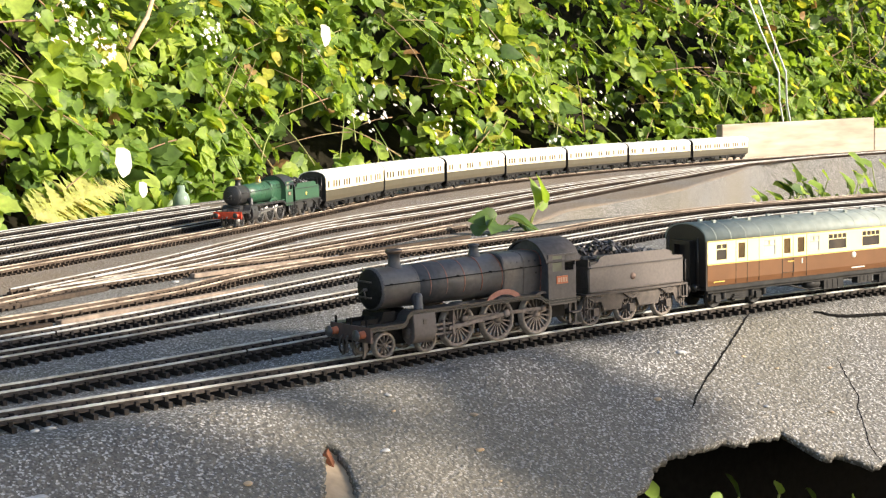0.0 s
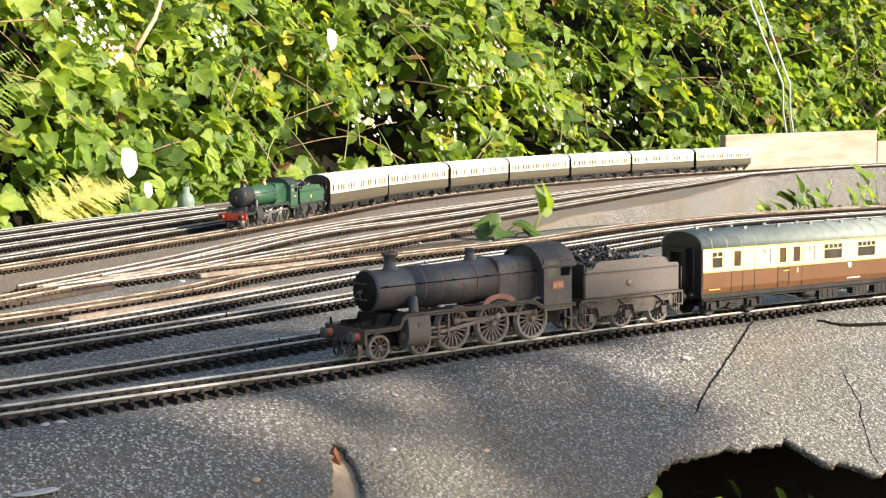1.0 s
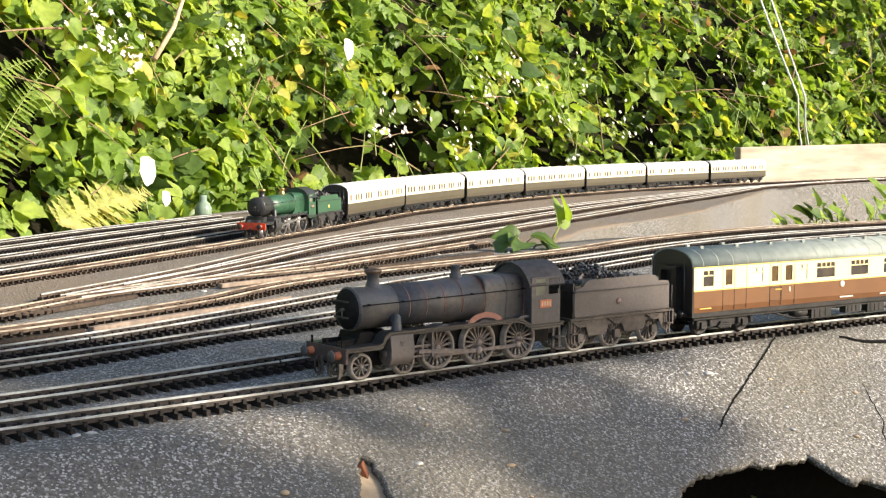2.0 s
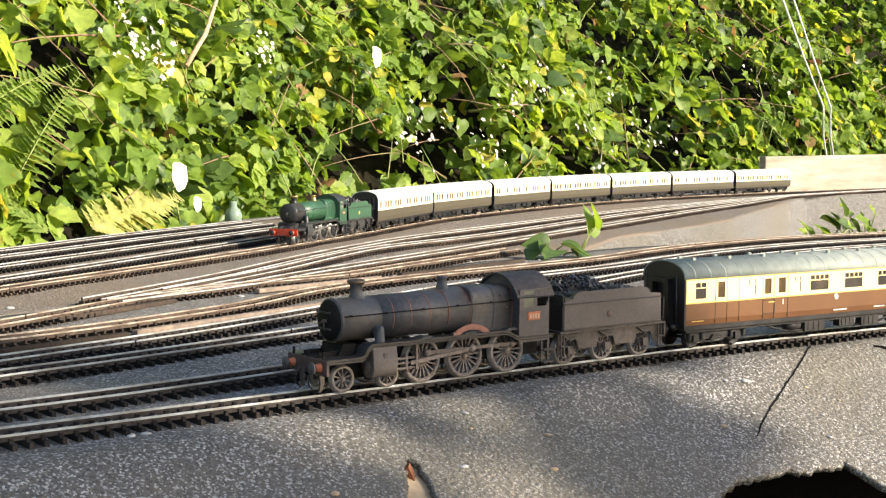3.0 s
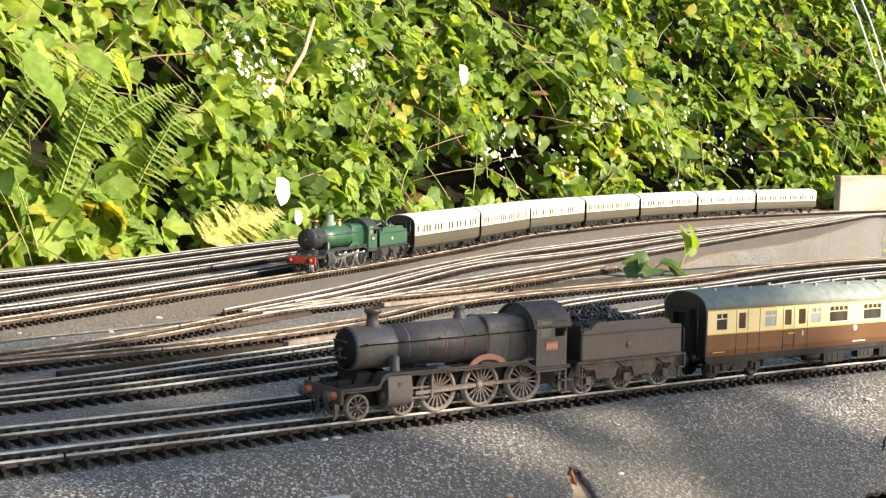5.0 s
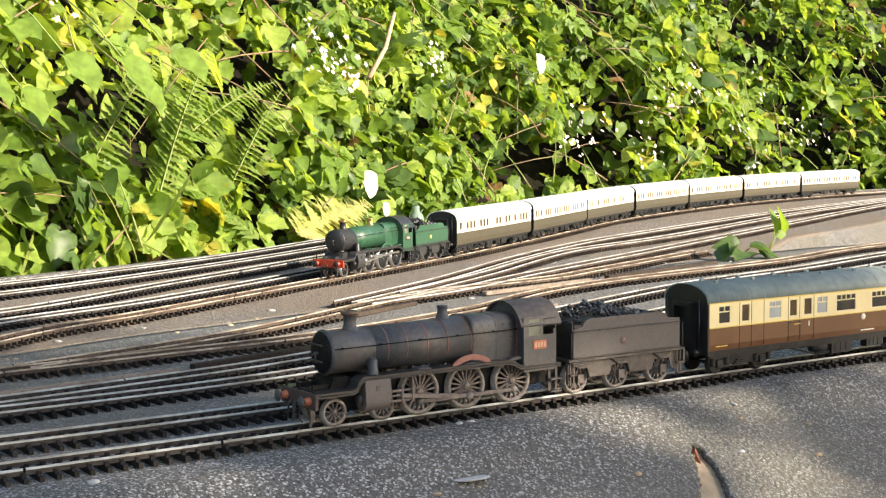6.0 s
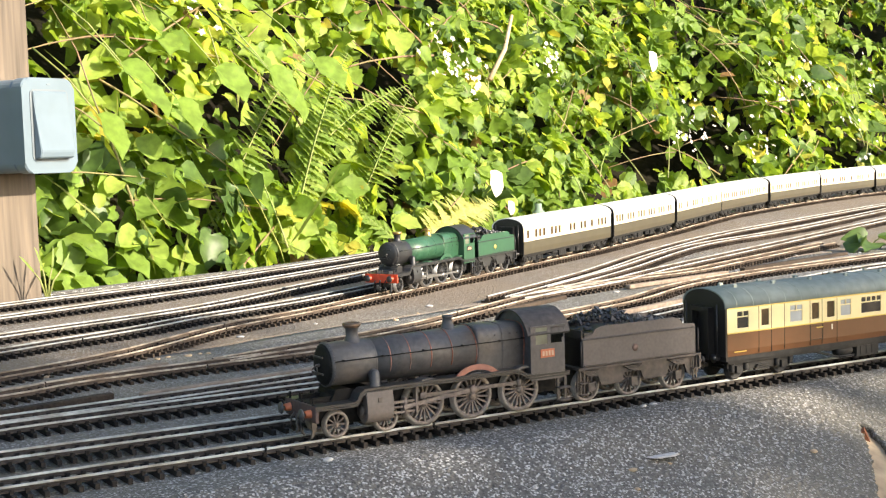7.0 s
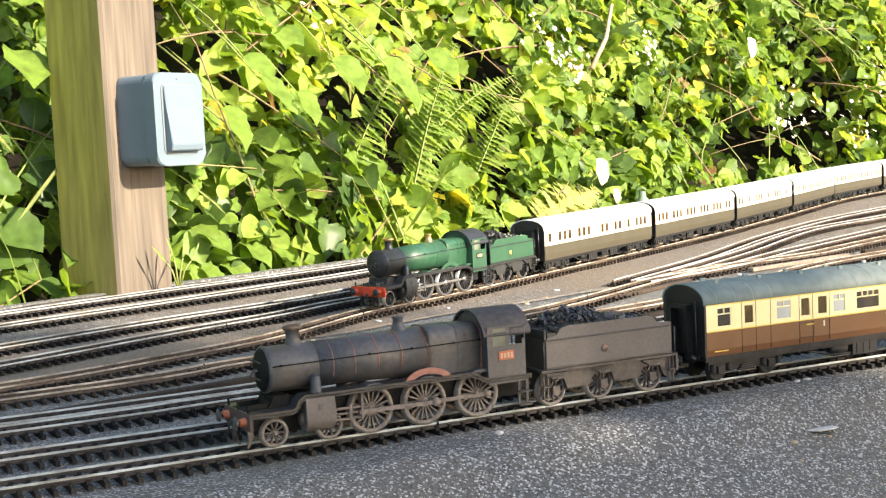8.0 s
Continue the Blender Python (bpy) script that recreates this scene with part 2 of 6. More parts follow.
CABLE = material("white_cable_sheath", (0.72, 0.72, 0.70), 0.5, 0, 0.08, 90)
STICK = material("dead_stem", (0.52, 0.37, 0.22), 0.8, 0, 0.3, 120, (0.36, 0.24, 0.14), 20, 0.6)
STEM_RED = material("bramble_stem", (0.22, 0.13, 0.075), 0.7, 0, 0.3, 120, (0.16, 0.17, 0.05), 9, 0.7)
STEM_GREEN = material("green_stem", (0.20, 0.27, 0.06), 0.6, 0, 0.2, 120, (0.25, 0.2, 0.08), 9, 0.6)
PETAL = leaf_material("white_petal", (0.75, 0.73, 0.68), (0.68, 0.6, 0.55), 0.3)
LEAVES = [leaf_material("bramble_green", (0.125, 0.215, 0.034), (0.225, 0.325, 0.055)),
          leaf_material("bindweed_green", (0.25, 0.35, 0.058), (0.36, 0.45, 0.09), 0.5),
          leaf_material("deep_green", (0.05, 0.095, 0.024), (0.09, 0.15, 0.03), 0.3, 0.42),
          leaf_material("yellow_green", (0.36, 0.40, 0.06), (0.46, 0.40, 0.07), 0.5),
          leaf_material("dry_brown", (0.23, 0.13, 0.05), (0.30, 0.21, 0.09), 0.35)]
FERN = leaf_material("fern_green", (0.15, 0.235, 0.045), (0.24, 0.31, 0.07), 0.45)
FERN_PALE = leaf_material("pale_fern", (0.36, 0.40, 0.11), (0.46, 0.42, 0.14), 0.4)
GRASS = leaf_material("grass_green", (0.15, 0.21, 0.04), (0.28, 0.28, 0.08), 0.45)
PALE_LEAF = leaf_material("bleached_leaf", (0.80, 0.78, 0.66), (0.78, 0.76, 0.62), 0.25)
# ---- mesh helpers ----
def box(bm, x0, x1, y0, y1, z0, z1, m=None, mat=0):
    vs = [bm.verts.new((m @ Vector(c)) if m else c) for c in ((x0, y0, z0), (x1, y0, z0), (x1, y1, z0), (x0, y1, z0), (x0, y0, z1), (x1, y0, z1), (x1, y1, z1), (x0, y1, z1))]
    fs = [bm.faces.new([vs[i] for i in f]) for f in ((3, 2, 1, 0), (4, 5, 6, 7), (0, 1, 5, 4), (1, 2, 6, 5), (2, 3, 7, 6), (3, 0, 4, 7))]
    for f in fs:
        f.material_index = mat
    return fs


def lathe(bm, profile, axis="x", n=24, centre=(0, 0, 0), arc=(0, 360), smooth=True, mat=0):
    """Turns (along, radius) pairs about an axis through centre."""
    a0, a1 = radians(arc[0]), radians(arc[1])
    full = abs(arc[1] - arc[0]) >= 360
    k = n if full else n + 1
    rings = []
    for u, r in profile:
        ring = []
        for i in range(k):
            a = a0 + (a1 - a0) * i / n
            p, q = r * math.cos(a), r * math.sin(a)
            v = {"x": (u, p, q), "y": (q, u, p), "z": (p, q, u)}[axis]
            ring.append(bm.verts.new(Vector(v) + Vector(centre)))
        rings.append(ring)
    for a, b in zip(rings, rings[1:]):
        for i in range(n):
            j = (i + 1) % k
            f = bm.faces.new((a[i], b[i], b[j], a[j]))
            f.smooth, f.material_index = smooth, mat
    return rings


def rod(bm, a, b, r, n=8, mat=0, r2=None):
    a, b = Vector(a), Vector(b)
    q = (b - a).to_track_quat("Z", "Y").to_matrix()
    rings = []
    for p, rad in ((a, r), (b, r if r2 is None else r2)):
        rings.append([bm.verts.new(p + q @ Vector((rad * math.cos(t), rad * math.sin(t), 0))) for t in [2 * math.pi * i / n for i in range(n)]])
    for i in range(n):
        f = bm.faces.new((rings[0][i], rings[0][(i + 1) % n], rings[1][(i + 1) % n], rings[1][i]))
        f.smooth, f.material_index = True, mat
    bm.faces.new(rings[0][::-1]).material_index = mat
    bm.faces.new(rings[1]).material_index = mat


def bent_rod(bm, pts, r, n=6, r2=None):
    """A tapered stem through points."""
    pts = [Vector(p) for p in pts]
    rings = []
    for i, p in enumerate(pts):
        d = (pts[min(i + 1, len(pts) - 1)] - pts[max(i - 1, 0)]).normalized()
        q = d.to_track_quat("Z", "Y").to_matrix()
        rad = r + ((r2 if r2 is not None else r) - r) * i / (len(pts) - 1)
        rings.append([bm.verts.new(p + q @ Vector((rad * math.cos(2 * math.pi * k / n), rad * math.sin(2 * math.pi * k / n), 0))) for k in range(n)])
    for a, b in zip(rings, rings[1:]):
        for k in range(n):
            bm.faces.new((a[k], a[(k + 1) % n], b[(k + 1) % n], b[k])).smooth = True
    bm.faces.new(rings[0][::-1])
    bm.faces.new(rings[-1])


def extrude(bm, outline, lo, hi, axis="y", mat=0):
    """A plate: a closed outline of (u, v) pairs drawn out along an axis. axis y: u, v are x, z; x: y, z; z: x, y."""
    put = {"y": lambda u, v, w: (u, w, v), "x": lambda u, v, w: (w, u, v), "z": lambda u, v, w: (u, v, w)}[axis]
    a = [bm.verts.new(put(u, v, lo)) for u, v in outline]
    b = [bm.verts.new(put(u, v, hi)) for u, v in outline]
    n = len(outline)
    fs = [bm.faces.new(a), bm.faces.new(b[::-1])]
    fs += [bm.faces.new((a[(i + 1) % n], a[i], b[i], b[(i + 1) % n])) for i in range(n)]
    for f in fs:
        f.material_index = mat
    return fs


def mesh_of(bm, mats, name="mesh", bevel=0.0):
    if bevel:
        bmesh.ops.bevel(bm, geom=list(bm.edges), offset=bevel, segments=1, affect="EDGES", clamp_overlap=True)
    bmesh.ops.recalc_face_normals(bm, faces=list(bm.faces))
    me = bpy.data.meshes.new(name)
    bm.to_mesh(me)
    bm.free()
    for m in (mats if isinstance(mats, (list, tuple)) else [mats]):
        me.materials.append(m)
    return me


def part(name, bm, mats, parent, label="", bevel=0.0, at=None):
    """Links a bmesh (or a ready mesh) as one mesh object under a thing or part; at: its pose in the parent's space."""
    me = bm if isinstance(bm, bpy.types.Mesh) else mesh_of(bm, mats, name, bevel)
    ob = new(name, me)
    ob.parent = parent
    if at is not None:
        ob.matrix_basis = at
    return tagged(ob, label)


def thing(name, label, category, m=None, group="", kind=""):
    ob = new(name)
    ob.empty_display_size = 0.01
    if m is not None:
        ob.matrix_world = m
    return tagged(ob, label, category, group, kind)


def solid(name, bm, mats, label, category="", kind="", m=None, group="", bevel=0.0):
    ob = new(name, mesh_of(bm, mats, name, bevel))
    if m is not None:
        ob.matrix_world = m
    return tagged(ob, label, category, group, kind)


def curve_points(pts, n=16):
    """A smooth line through plan points (Catmull-Rom), with its running length."""
    p = np.array(pts, float)
    p = np.vstack([2 * p[0] - p[1], p, 2 * p[-1] - p[-2]])
    out = []
    for i in range(1, len(p) - 2):
        a, b, c, d = p[i - 1:i + 3]
        for k in range(n):
            u = k / n
            out.append(0.5 * (2 * b + (c - a) * u + (2 * a - 5 * b + 4 * c - d) * u * u + (3 * b - a - 3 * c + d) * u ** 3))
    out.append(p[-2])
    out = np.array(out)
    return out, np.r_[0, np.cumsum(np.hypot(*np.diff(out, axis=0).T))]


def on_line(line, d):
    pts, run = line
    x, y = np.interp(d, run, pts[:, 0]), np.interp(d, run, pts[:, 1])
    x2, y2 = np.interp(d + 0.004, run, pts[:, 0]), np.interp(d + 0.004, run, pts[:, 1])
    x1, y1 = np.interp(d - 0.004, run, pts[:, 0]), np.interp(d - 0.004, run, pts[:, 1])
    return x, y, math.atan2(y2 - y1, x2 - x1)


def glide(rows, t):
    """A value between (time, value) rows, with no overshoot."""
    ts, vs = [r[0] for r in rows], [r[1] for r in rows]
    n = len(ts)
    h = [ts[i + 1] - ts[i] for i in range(n - 1)]
    s = [(vs[i + 1] - vs[i]) / h[i] for i in range(n - 1)]
    g = [s[0]] + [0 if s[i - 1] * s[i] <= 0 else 2 * s[i - 1] * s[i] / (s[i - 1] + s[i]) for i in range(1, n - 1)] + [s[-1]]
    i = max(0, min(n - 2, sum(1 for q in ts if q <= t) - 1))
    u = (t - ts[i]) / h[i]
    return (2 * u ** 3 - 3 * u ** 2 + 1) * vs[i] + (u ** 3 - 2 * u ** 2 + u) * h[i] * g[i] + (3 * u ** 2 - 2 * u ** 3) * vs[i + 1] + (u ** 3 - u ** 2) * h[i] * g[i + 1]


RAIL_Z = 0.005
GAUGE = 0.0165
# centre lines of the tracks in plan
LINES = {
    "A": [(-1.3, 0.003), (-0.6, 0.004), (-0.2, 0.006), (0.1, 0.007), (0.2, 0.006), (0.30, 0.000), (0.43, -0.014), (0.62, -0.050), (0.85, -0.11)],
    "B": [(-1.3, 0.055), (-0.58, 0.060), (-0.3, 0.060), (-0.15, 0.064), (-0.04, 0.076), (0.06, 0.090), (0.3, 0.12), (0.5, 0.13), (0.8, 0.10)],
    "C": [(-1.3, 0.118), (-0.57, 0.125), (-0.45, 0.131), (-0.245, 0.138), (-0.13, 0.155), (0.0, 0.182), (0.155, 0.222), (0.34, 0.281), (0.52, 0.345), (0.75, 0.405), (1.0, 0.42), (1.4, 0.37)],
    "D": [(-1.3, 0.150), (-0.7, 0.148), (-0.45, 0.152), (-0.23, 0.178), (-0.12, 0.203), (0.027, 0.246), (0.338, 0.361), (0.54, 0.405), (0.77, 0.465), (1.0, 0.485), (1.4, 0.44)],
    "E": [(-1.3, 0.205), (-0.55, 0.220), (-0.39, 0.248), (-0.23, 0.262), (-0.081, 0.279), (0.083, 0.332), (0.19, 0.39), (0.297, 0.425), (0.412, 0.446), (0.585, 0.475), (0.772, 0.532), (1.0, 0.560), (1.3, 0.535)],
    "F": [(-0.30, 0.262), (-0.12, 0.323), (0.092, 0.440), (0.172, 0.462), (0.28, 0.481), (0.368, 0.517), (0.6, 0.612)],
    "H": [(-1.3, 0.10), (-0.8, 0.205), (-0.541, 0.262), (-0.43, 0.298), (-0.341, 0.338), (-0.24, 0.412), (-0.15, 0.457), (-0.02, 0.531), (0.182, 0.646), (0.385, 0.766), (0.6, 0.905), (0.852, 1.074), (1.061, 1.185), (1.279, 1.283), (1.505, 1.36), (1.736, 1.419), (1.972, 1.457), (2.208, 1.49), (2.9, 1.52), (3.8, 1.45)],
    "I": [(-1.3, 0.05), (-0.8, 0.23), (-0.526, 0.349), (-0.395, 0.410), (-0.295, 0.451), (-0.231, 0.486), (-0.102, 0.540), (0.106, 0.663), (0.35, 0.82), (0.6, 0.98), (0.9, 1.17)],
    "J": [(-1.3, 0.15), (-0.8, 0.31), (-0.511, 0.434), (-0.370, 0.491), (-0.267, 0.524), (-0.176, 0.566), (-0.059, 0.643), (0.12, 0.755), (0.35, 0.90), (0.6, 1.06)],
    "K": [(-1.3, 0.27), (-0.8, 0.435), (-0.489, 0.554), (-0.335, 0.609), (-0.215, 0.656), (-0.104, 0.703), (0.12, 0.825), (0.35, 0.97), (0.6, 1.12)],
    "L": [(-1.3, 0.34), (-0.8, 0.515), (-0.473, 0.639), (-0.307, 0.702), (-0.183, 0.742), (-0.064, 0.790), (0.13, 0.89), (0.35, 1.035), (0.6, 1.175)],
    "M1": [(0.02, 0.43), (0.19, 0.535), (0.375, 0.668), (0.581, 0.795), (0.827, 0.910), (1.293, 1.112), (1.7, 1.25), (2.2, 1.39), (2.7, 1.455), (3.3, 1.43)],
    "M2": [(0.10, 0.455), (0.25, 0.548), (0.477, 0.701), (0.734, 0.803), (1.209, 1.030), (1.6, 1.185), (2.0, 1.335), (2.4, 1.43)],
    "M3": [(0.03, 0.412), (0.16, 0.455), (0.287, 0.523), (0.569, 0.656), (1.061, 0.891), (1.35, 1.03), (1.65, 1.165), (1.95, 1.31)]}
LINE = {k: curve_points(v) for k, v in LINES.items()}


def felt_height(x, y):
    """The felt lies flat, and dips over the board's front edge."""
    d = max(0.0, -y - 0.030 + 0.012 * math.sin(4 * x + 1))
    z = -0.47 * d * min(1.0, d / 0.03) ** 0.5
    return z + 0.0016 * noise.noise(Vector((x * 9, y * 9, 0))) - 0.0012


# ---- the large structure ----
def line_y(pts):
    xs, ys = [p[0] for p in pts], [p[1] for p in pts]
    return lambda x: float(np.interp(x, xs, ys))


FAR_EDGE = line_y([(-1.5, 0.36), (-0.8, 0.60), (-0.461, 0.712), (-0.254, 0.79), (-0.042, 0.855), (0.223, 0.965), (0.437, 1.105), (0.62, 1.235), (0.9, 1.38), (1.3, 1.50), (1.7, 1.58), (2.2, 1.60), (3.8, 1.56)])
MIDDLE = line_y([(-1.5, 0.05), (0.70, 0.60)])
FRONT_FAR = line_y([(0.70, 0.60), (0.945, 0.606), (1.124, 0.62), (1.31, 0.60), (1.6, 0.52)])
BACK_NEAR = line_y([(0.70, 0.60), (0.868, 0.716), (1.08, 0.80), (1.276, 0.882), (1.7, 1.13), (2.1, 1.37), (2.6, 1.42), (3.8, 1.33)])
NEAR_BASE = line_y([(-1.5, -0.24), (0.035, -0.24), (0.055, -0.165), (0.075, -0.127), (0.096, -0.115), (0.118, -0.107), (0.166, -0.107), (0.198, -0.110), (0.206, -0.112), (0.213, -0.136), (0.222, -0.132), (0.236, -0.146), (0.25, -0.146), (0.3, -0.17), (1.6, -0.36)])


def near_edge(x):
    return NEAR_BASE(x) + 0.005 * noise.noise(Vector((x * 60, 3, 0))) + 0.003 * noise.noise(Vector((x * 240, 7, 0)))


def sheet(name, xs, lo, hi, rows, label, skip=None, bias=1.0, mat=FELT):
    """A felt sheet between two edges, with its thickness."""
    verts, faces = [], []
    n = len(rows)
    for x in xs:
        a, b = lo(x), hi(x)
        for r in rows:
            y = a + (b - a) * r ** bias
            verts.append((x, y, felt_height(x, y)))
    for i in range(len(xs) - 1):
        for j in range(n - 1):
            q = (i * n + j, (i + 1) * n + j, (i + 1) * n + j + 1, i * n + j + 1)
            c = [sum(verts[k][d] for k in q) / 4 for d in (0, 1)]
            if skip and skip(*c):
                continue
            faces.append(q)
    me = bpy.data.meshes.new(name)
    me.from_pydata(verts, [], faces)
    me.materials.append(mat)
    for p in me.polygons:
        p.use_smooth = True
    ob = new(name, me)
    s = ob.modifiers.new("thickness", "SOLIDIFY")
    s.thickness, s.offset = 0.004, -1
    return tagged(ob, label, "floor", kind="structure")


TEAR_LEFT = line_y([(-0.130, -0.112), (-0.092, -0.080), (-0.079, -0.068), (-0.063, -0.0565), (-0.055, -0.0515)])
TEAR_RIGHT = line_y([(-0.130, -0.088), (-0.097, -0.063), (-0.083, -0.0545), (-0.070, -0.0495), (-0.061, -0.047), (-0.055, -0.0490)])


def in_notch(x, y):
    """The torn slit in the felt, over the wooden leg."""
    rough = 0.0012 * noise.noise(Vector((x * 300, y * 300, 0)))
    return -0.135 < y < -0.055 and TEAR_LEFT(y) + rough < x < TEAR_RIGHT(y) + rough


front_xs = [round(-1.5 + 0.012 * i, 4) for i in range(100)] + [round(-0.3 + 0.003 * i, 4) for i in range(64)] + [round(-0.108 + 0.0012 * i, 4) for i in range(61)] + [round(-0.0348 + 0.003 * i, 4) for i in range(132)] + [round(0.36 + 0.02 * i, 4) for i in range(63)]
front_rows = [i / 130 * 0.4 for i in range(130)] + [0.4 + 0.6 * i / 30 for i in range(31)]
sheet("floor", front_xs, near_edge, lambda x: MIDDLE(x) if x < 0.70 else FRONT_FAR(x), front_rows, "dark grey mineral roofing felt on the layout board", in_notch)
back_xs = [round(-1.5 + 0.02 * i, 4) for i in range(266)]
sheet("floor_back", back_xs, lambda x: MIDDLE(x) - 0.002 if x < 0.70 else BACK_NEAR(x), FAR_EDGE, [i / 40 for i in range(41)], "sunlit dusty roofing felt under the station tracks", mat=FELT_DUSTY)


def fascia(name, pts, top, bottom, thick, label):
    bm = bmesh.new()
    prev = None
    for x, y in pts:
        ring = [bm.verts.new(q) for q in ((x, y, bottom(x)), (x, y, top), (x - 0.004, y + thick, top), (x - 0.004, y + thick, bottom(x)))]
        if prev:
            for k in range(4):
                bm.faces.new((prev[k], ring[k], ring[(k + 1) % 4], prev[(k + 1) % 4]))
        prev = ring
    return solid(name, bm, FELT, label, "wall", "structure")


fascia("wall_back_board", [(x, BACK_NEAR(x) - 0.002) for x in [0.70 + 0.03 * i for i in range(104)]], -0.002,
       lambda x: -0.09 + 0.02 * noise.noise(Vector((x * 6, 0, 2))) + (0.045 if 1.50 < x < 1.62 else 0.0), 0.02, "grey felt-covered face of the raised station board")
fascia("wall_far_edge", [(x, FAR_EDGE(x)) for x in [-1.5 + 0.05 * i for i in range(107)]], 0.001, lambda x: -0.12, 0.012, "felt-covered back edge of the layout board")
# boards added in black to stand for the shade under the felt edge
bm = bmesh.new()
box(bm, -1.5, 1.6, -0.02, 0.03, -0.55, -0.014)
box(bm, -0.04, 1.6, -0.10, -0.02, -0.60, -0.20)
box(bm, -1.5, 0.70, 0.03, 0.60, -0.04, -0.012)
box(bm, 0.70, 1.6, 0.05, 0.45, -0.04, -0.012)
solid("trim_board_frame", bm, GAP_BLACK, "wooden frame added under the felt, black for the shade there", "frame", "structure")
# the soil under and round the layout, to the horizon
bm = bmesh.new()
g = [[bm.verts.new((sx * 60 * abs(sx) ** 2, sy * 60 * abs(sy) ** 2, -0.78 + 0.05 * noise.noise(Vector((sx * 9, sy * 9, 0))))) for sy in [k / 10 - 1 for k in range(21)]] for sx in [k / 10 - 1 for k in range(21)]]
for i in range(20):
    for j in range(20):
        bm.faces.new((g[i][j], g[i + 1][j], g[i + 1][j + 1], g[i][j + 1]))
solid("ground", bm, EARTH, "leafy soil round the raised layout, shade put into its colour", "ground", "structure")
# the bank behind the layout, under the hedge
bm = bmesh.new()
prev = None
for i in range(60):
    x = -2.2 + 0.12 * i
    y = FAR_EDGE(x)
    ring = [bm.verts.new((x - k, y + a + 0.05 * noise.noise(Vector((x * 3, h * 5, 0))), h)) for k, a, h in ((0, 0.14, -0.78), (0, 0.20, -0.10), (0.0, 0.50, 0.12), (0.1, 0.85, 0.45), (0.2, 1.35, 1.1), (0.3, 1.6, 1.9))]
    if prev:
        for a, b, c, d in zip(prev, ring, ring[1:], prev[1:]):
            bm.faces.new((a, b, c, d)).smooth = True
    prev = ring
solid("backdrop_bank", bm, EARTH, "earth bank under the hedge, toned near-black as leaf shade", "bank", "structure")


# ---- tracks ----
def sleeper_bm(bm, m, h=0.0015):
    box(bm, -0.00105, 0.00105, -0.0138, 0.0138, -0.001, h, m)
    for s in (-1, 1):
        box(bm, -0.0009, 0.0009, s * GAUGE / 2 - 0.0021, s * GAUGE / 2 + 0.0021, h, h + 0.0019, m)


bm = bmesh.new()
sleeper_bm(bm, None)
SLEEPER_MESH = mesh_of(bm, SLEEPER, "sleeper")


def rail_mesh(line, off, d0, d1, mats):
    """Bullhead rail: foot, web and worn head, swept along the line."""
    prof = [(-0.0011, 0.0022), (-0.0011, 0.0027), (-0.0004, 0.0031), (-0.0004, 0.0040), (-0.0007, 0.0042), (-0.0007, 0.0049), (-0.0005, 0.0051),
            (0.0005, 0.0051), (0.0007, 0.0049), (0.0007, 0.0042), (0.0004, 0.0040), (0.0004, 0.0031), (0.0011, 0.0027), (0.0011, 0.0022)]
    n, k = max(4, int((d1 - d0) / 0.02)), len(prof)
    verts, faces, mat = [], [], []
    for i in range(n + 1):
        x, y, a = on_line(line, d0 + (d1 - d0) * i / n)
        for u, z in prof:
            w = off + u
            verts.append((x - math.sin(a) * w, y + math.cos(a) * w, z))
    for i in range(n):
        for j in range(k):
            faces.append((i * k + j, i * k + (j + 1) % k, (i + 1) * k + (j + 1) % k, (i + 1) * k + j))
            mat.append(0 if j in (4, 5, 6, 7) else 1)
    faces += [tuple(range(k))[::-1], tuple(n * k + j for j in range(k))]
    mat += [1, 1]
    me = bpy.data.meshes.new("rail")
    me.from_pydata(verts, [], faces)
    me.polygons.foreach_set("material_index", mat)
    for m in mats:
        me.materials.append(m)
    return me


def sleepers_mesh(line, d0, d1, mat, rng, pitch=0.0073, sink=0.0):
    base = bmesh.new()
    sleeper_bm(base, None)
    vs = np.array([v.co[:] for v in base.verts])
    fs = [[v.index for v in f.verts] for f in base.faces]
    base.verts.index_update()
    fs = [[v.index for v in f.verts] for f in base.faces]
    base.free()
    verts, faces = [], []
    d = d0
    while d < d1:
        x, y, a = on_line(line, d)
        a += rng.uniform(-0.03, 0.03)
        o = len(verts)
        c, s = math.cos(a), math.sin(a)
        dz = -sink * rng.random()
        verts += [(x + c * p[0] - s * p[1], y + s * p[0] + c * p[1], p[2] + (dz if p[2] > 0 else 0)) for p in vs]
        faces += [[o + i for i in f] for f in fs]
        d += pitch * rng.uniform(0.97, 1.03)
    me = bpy.data.meshes.new("sleepers")
    me.from_pydata(verts, [], faces)
    me.materials.append(mat)
    return me


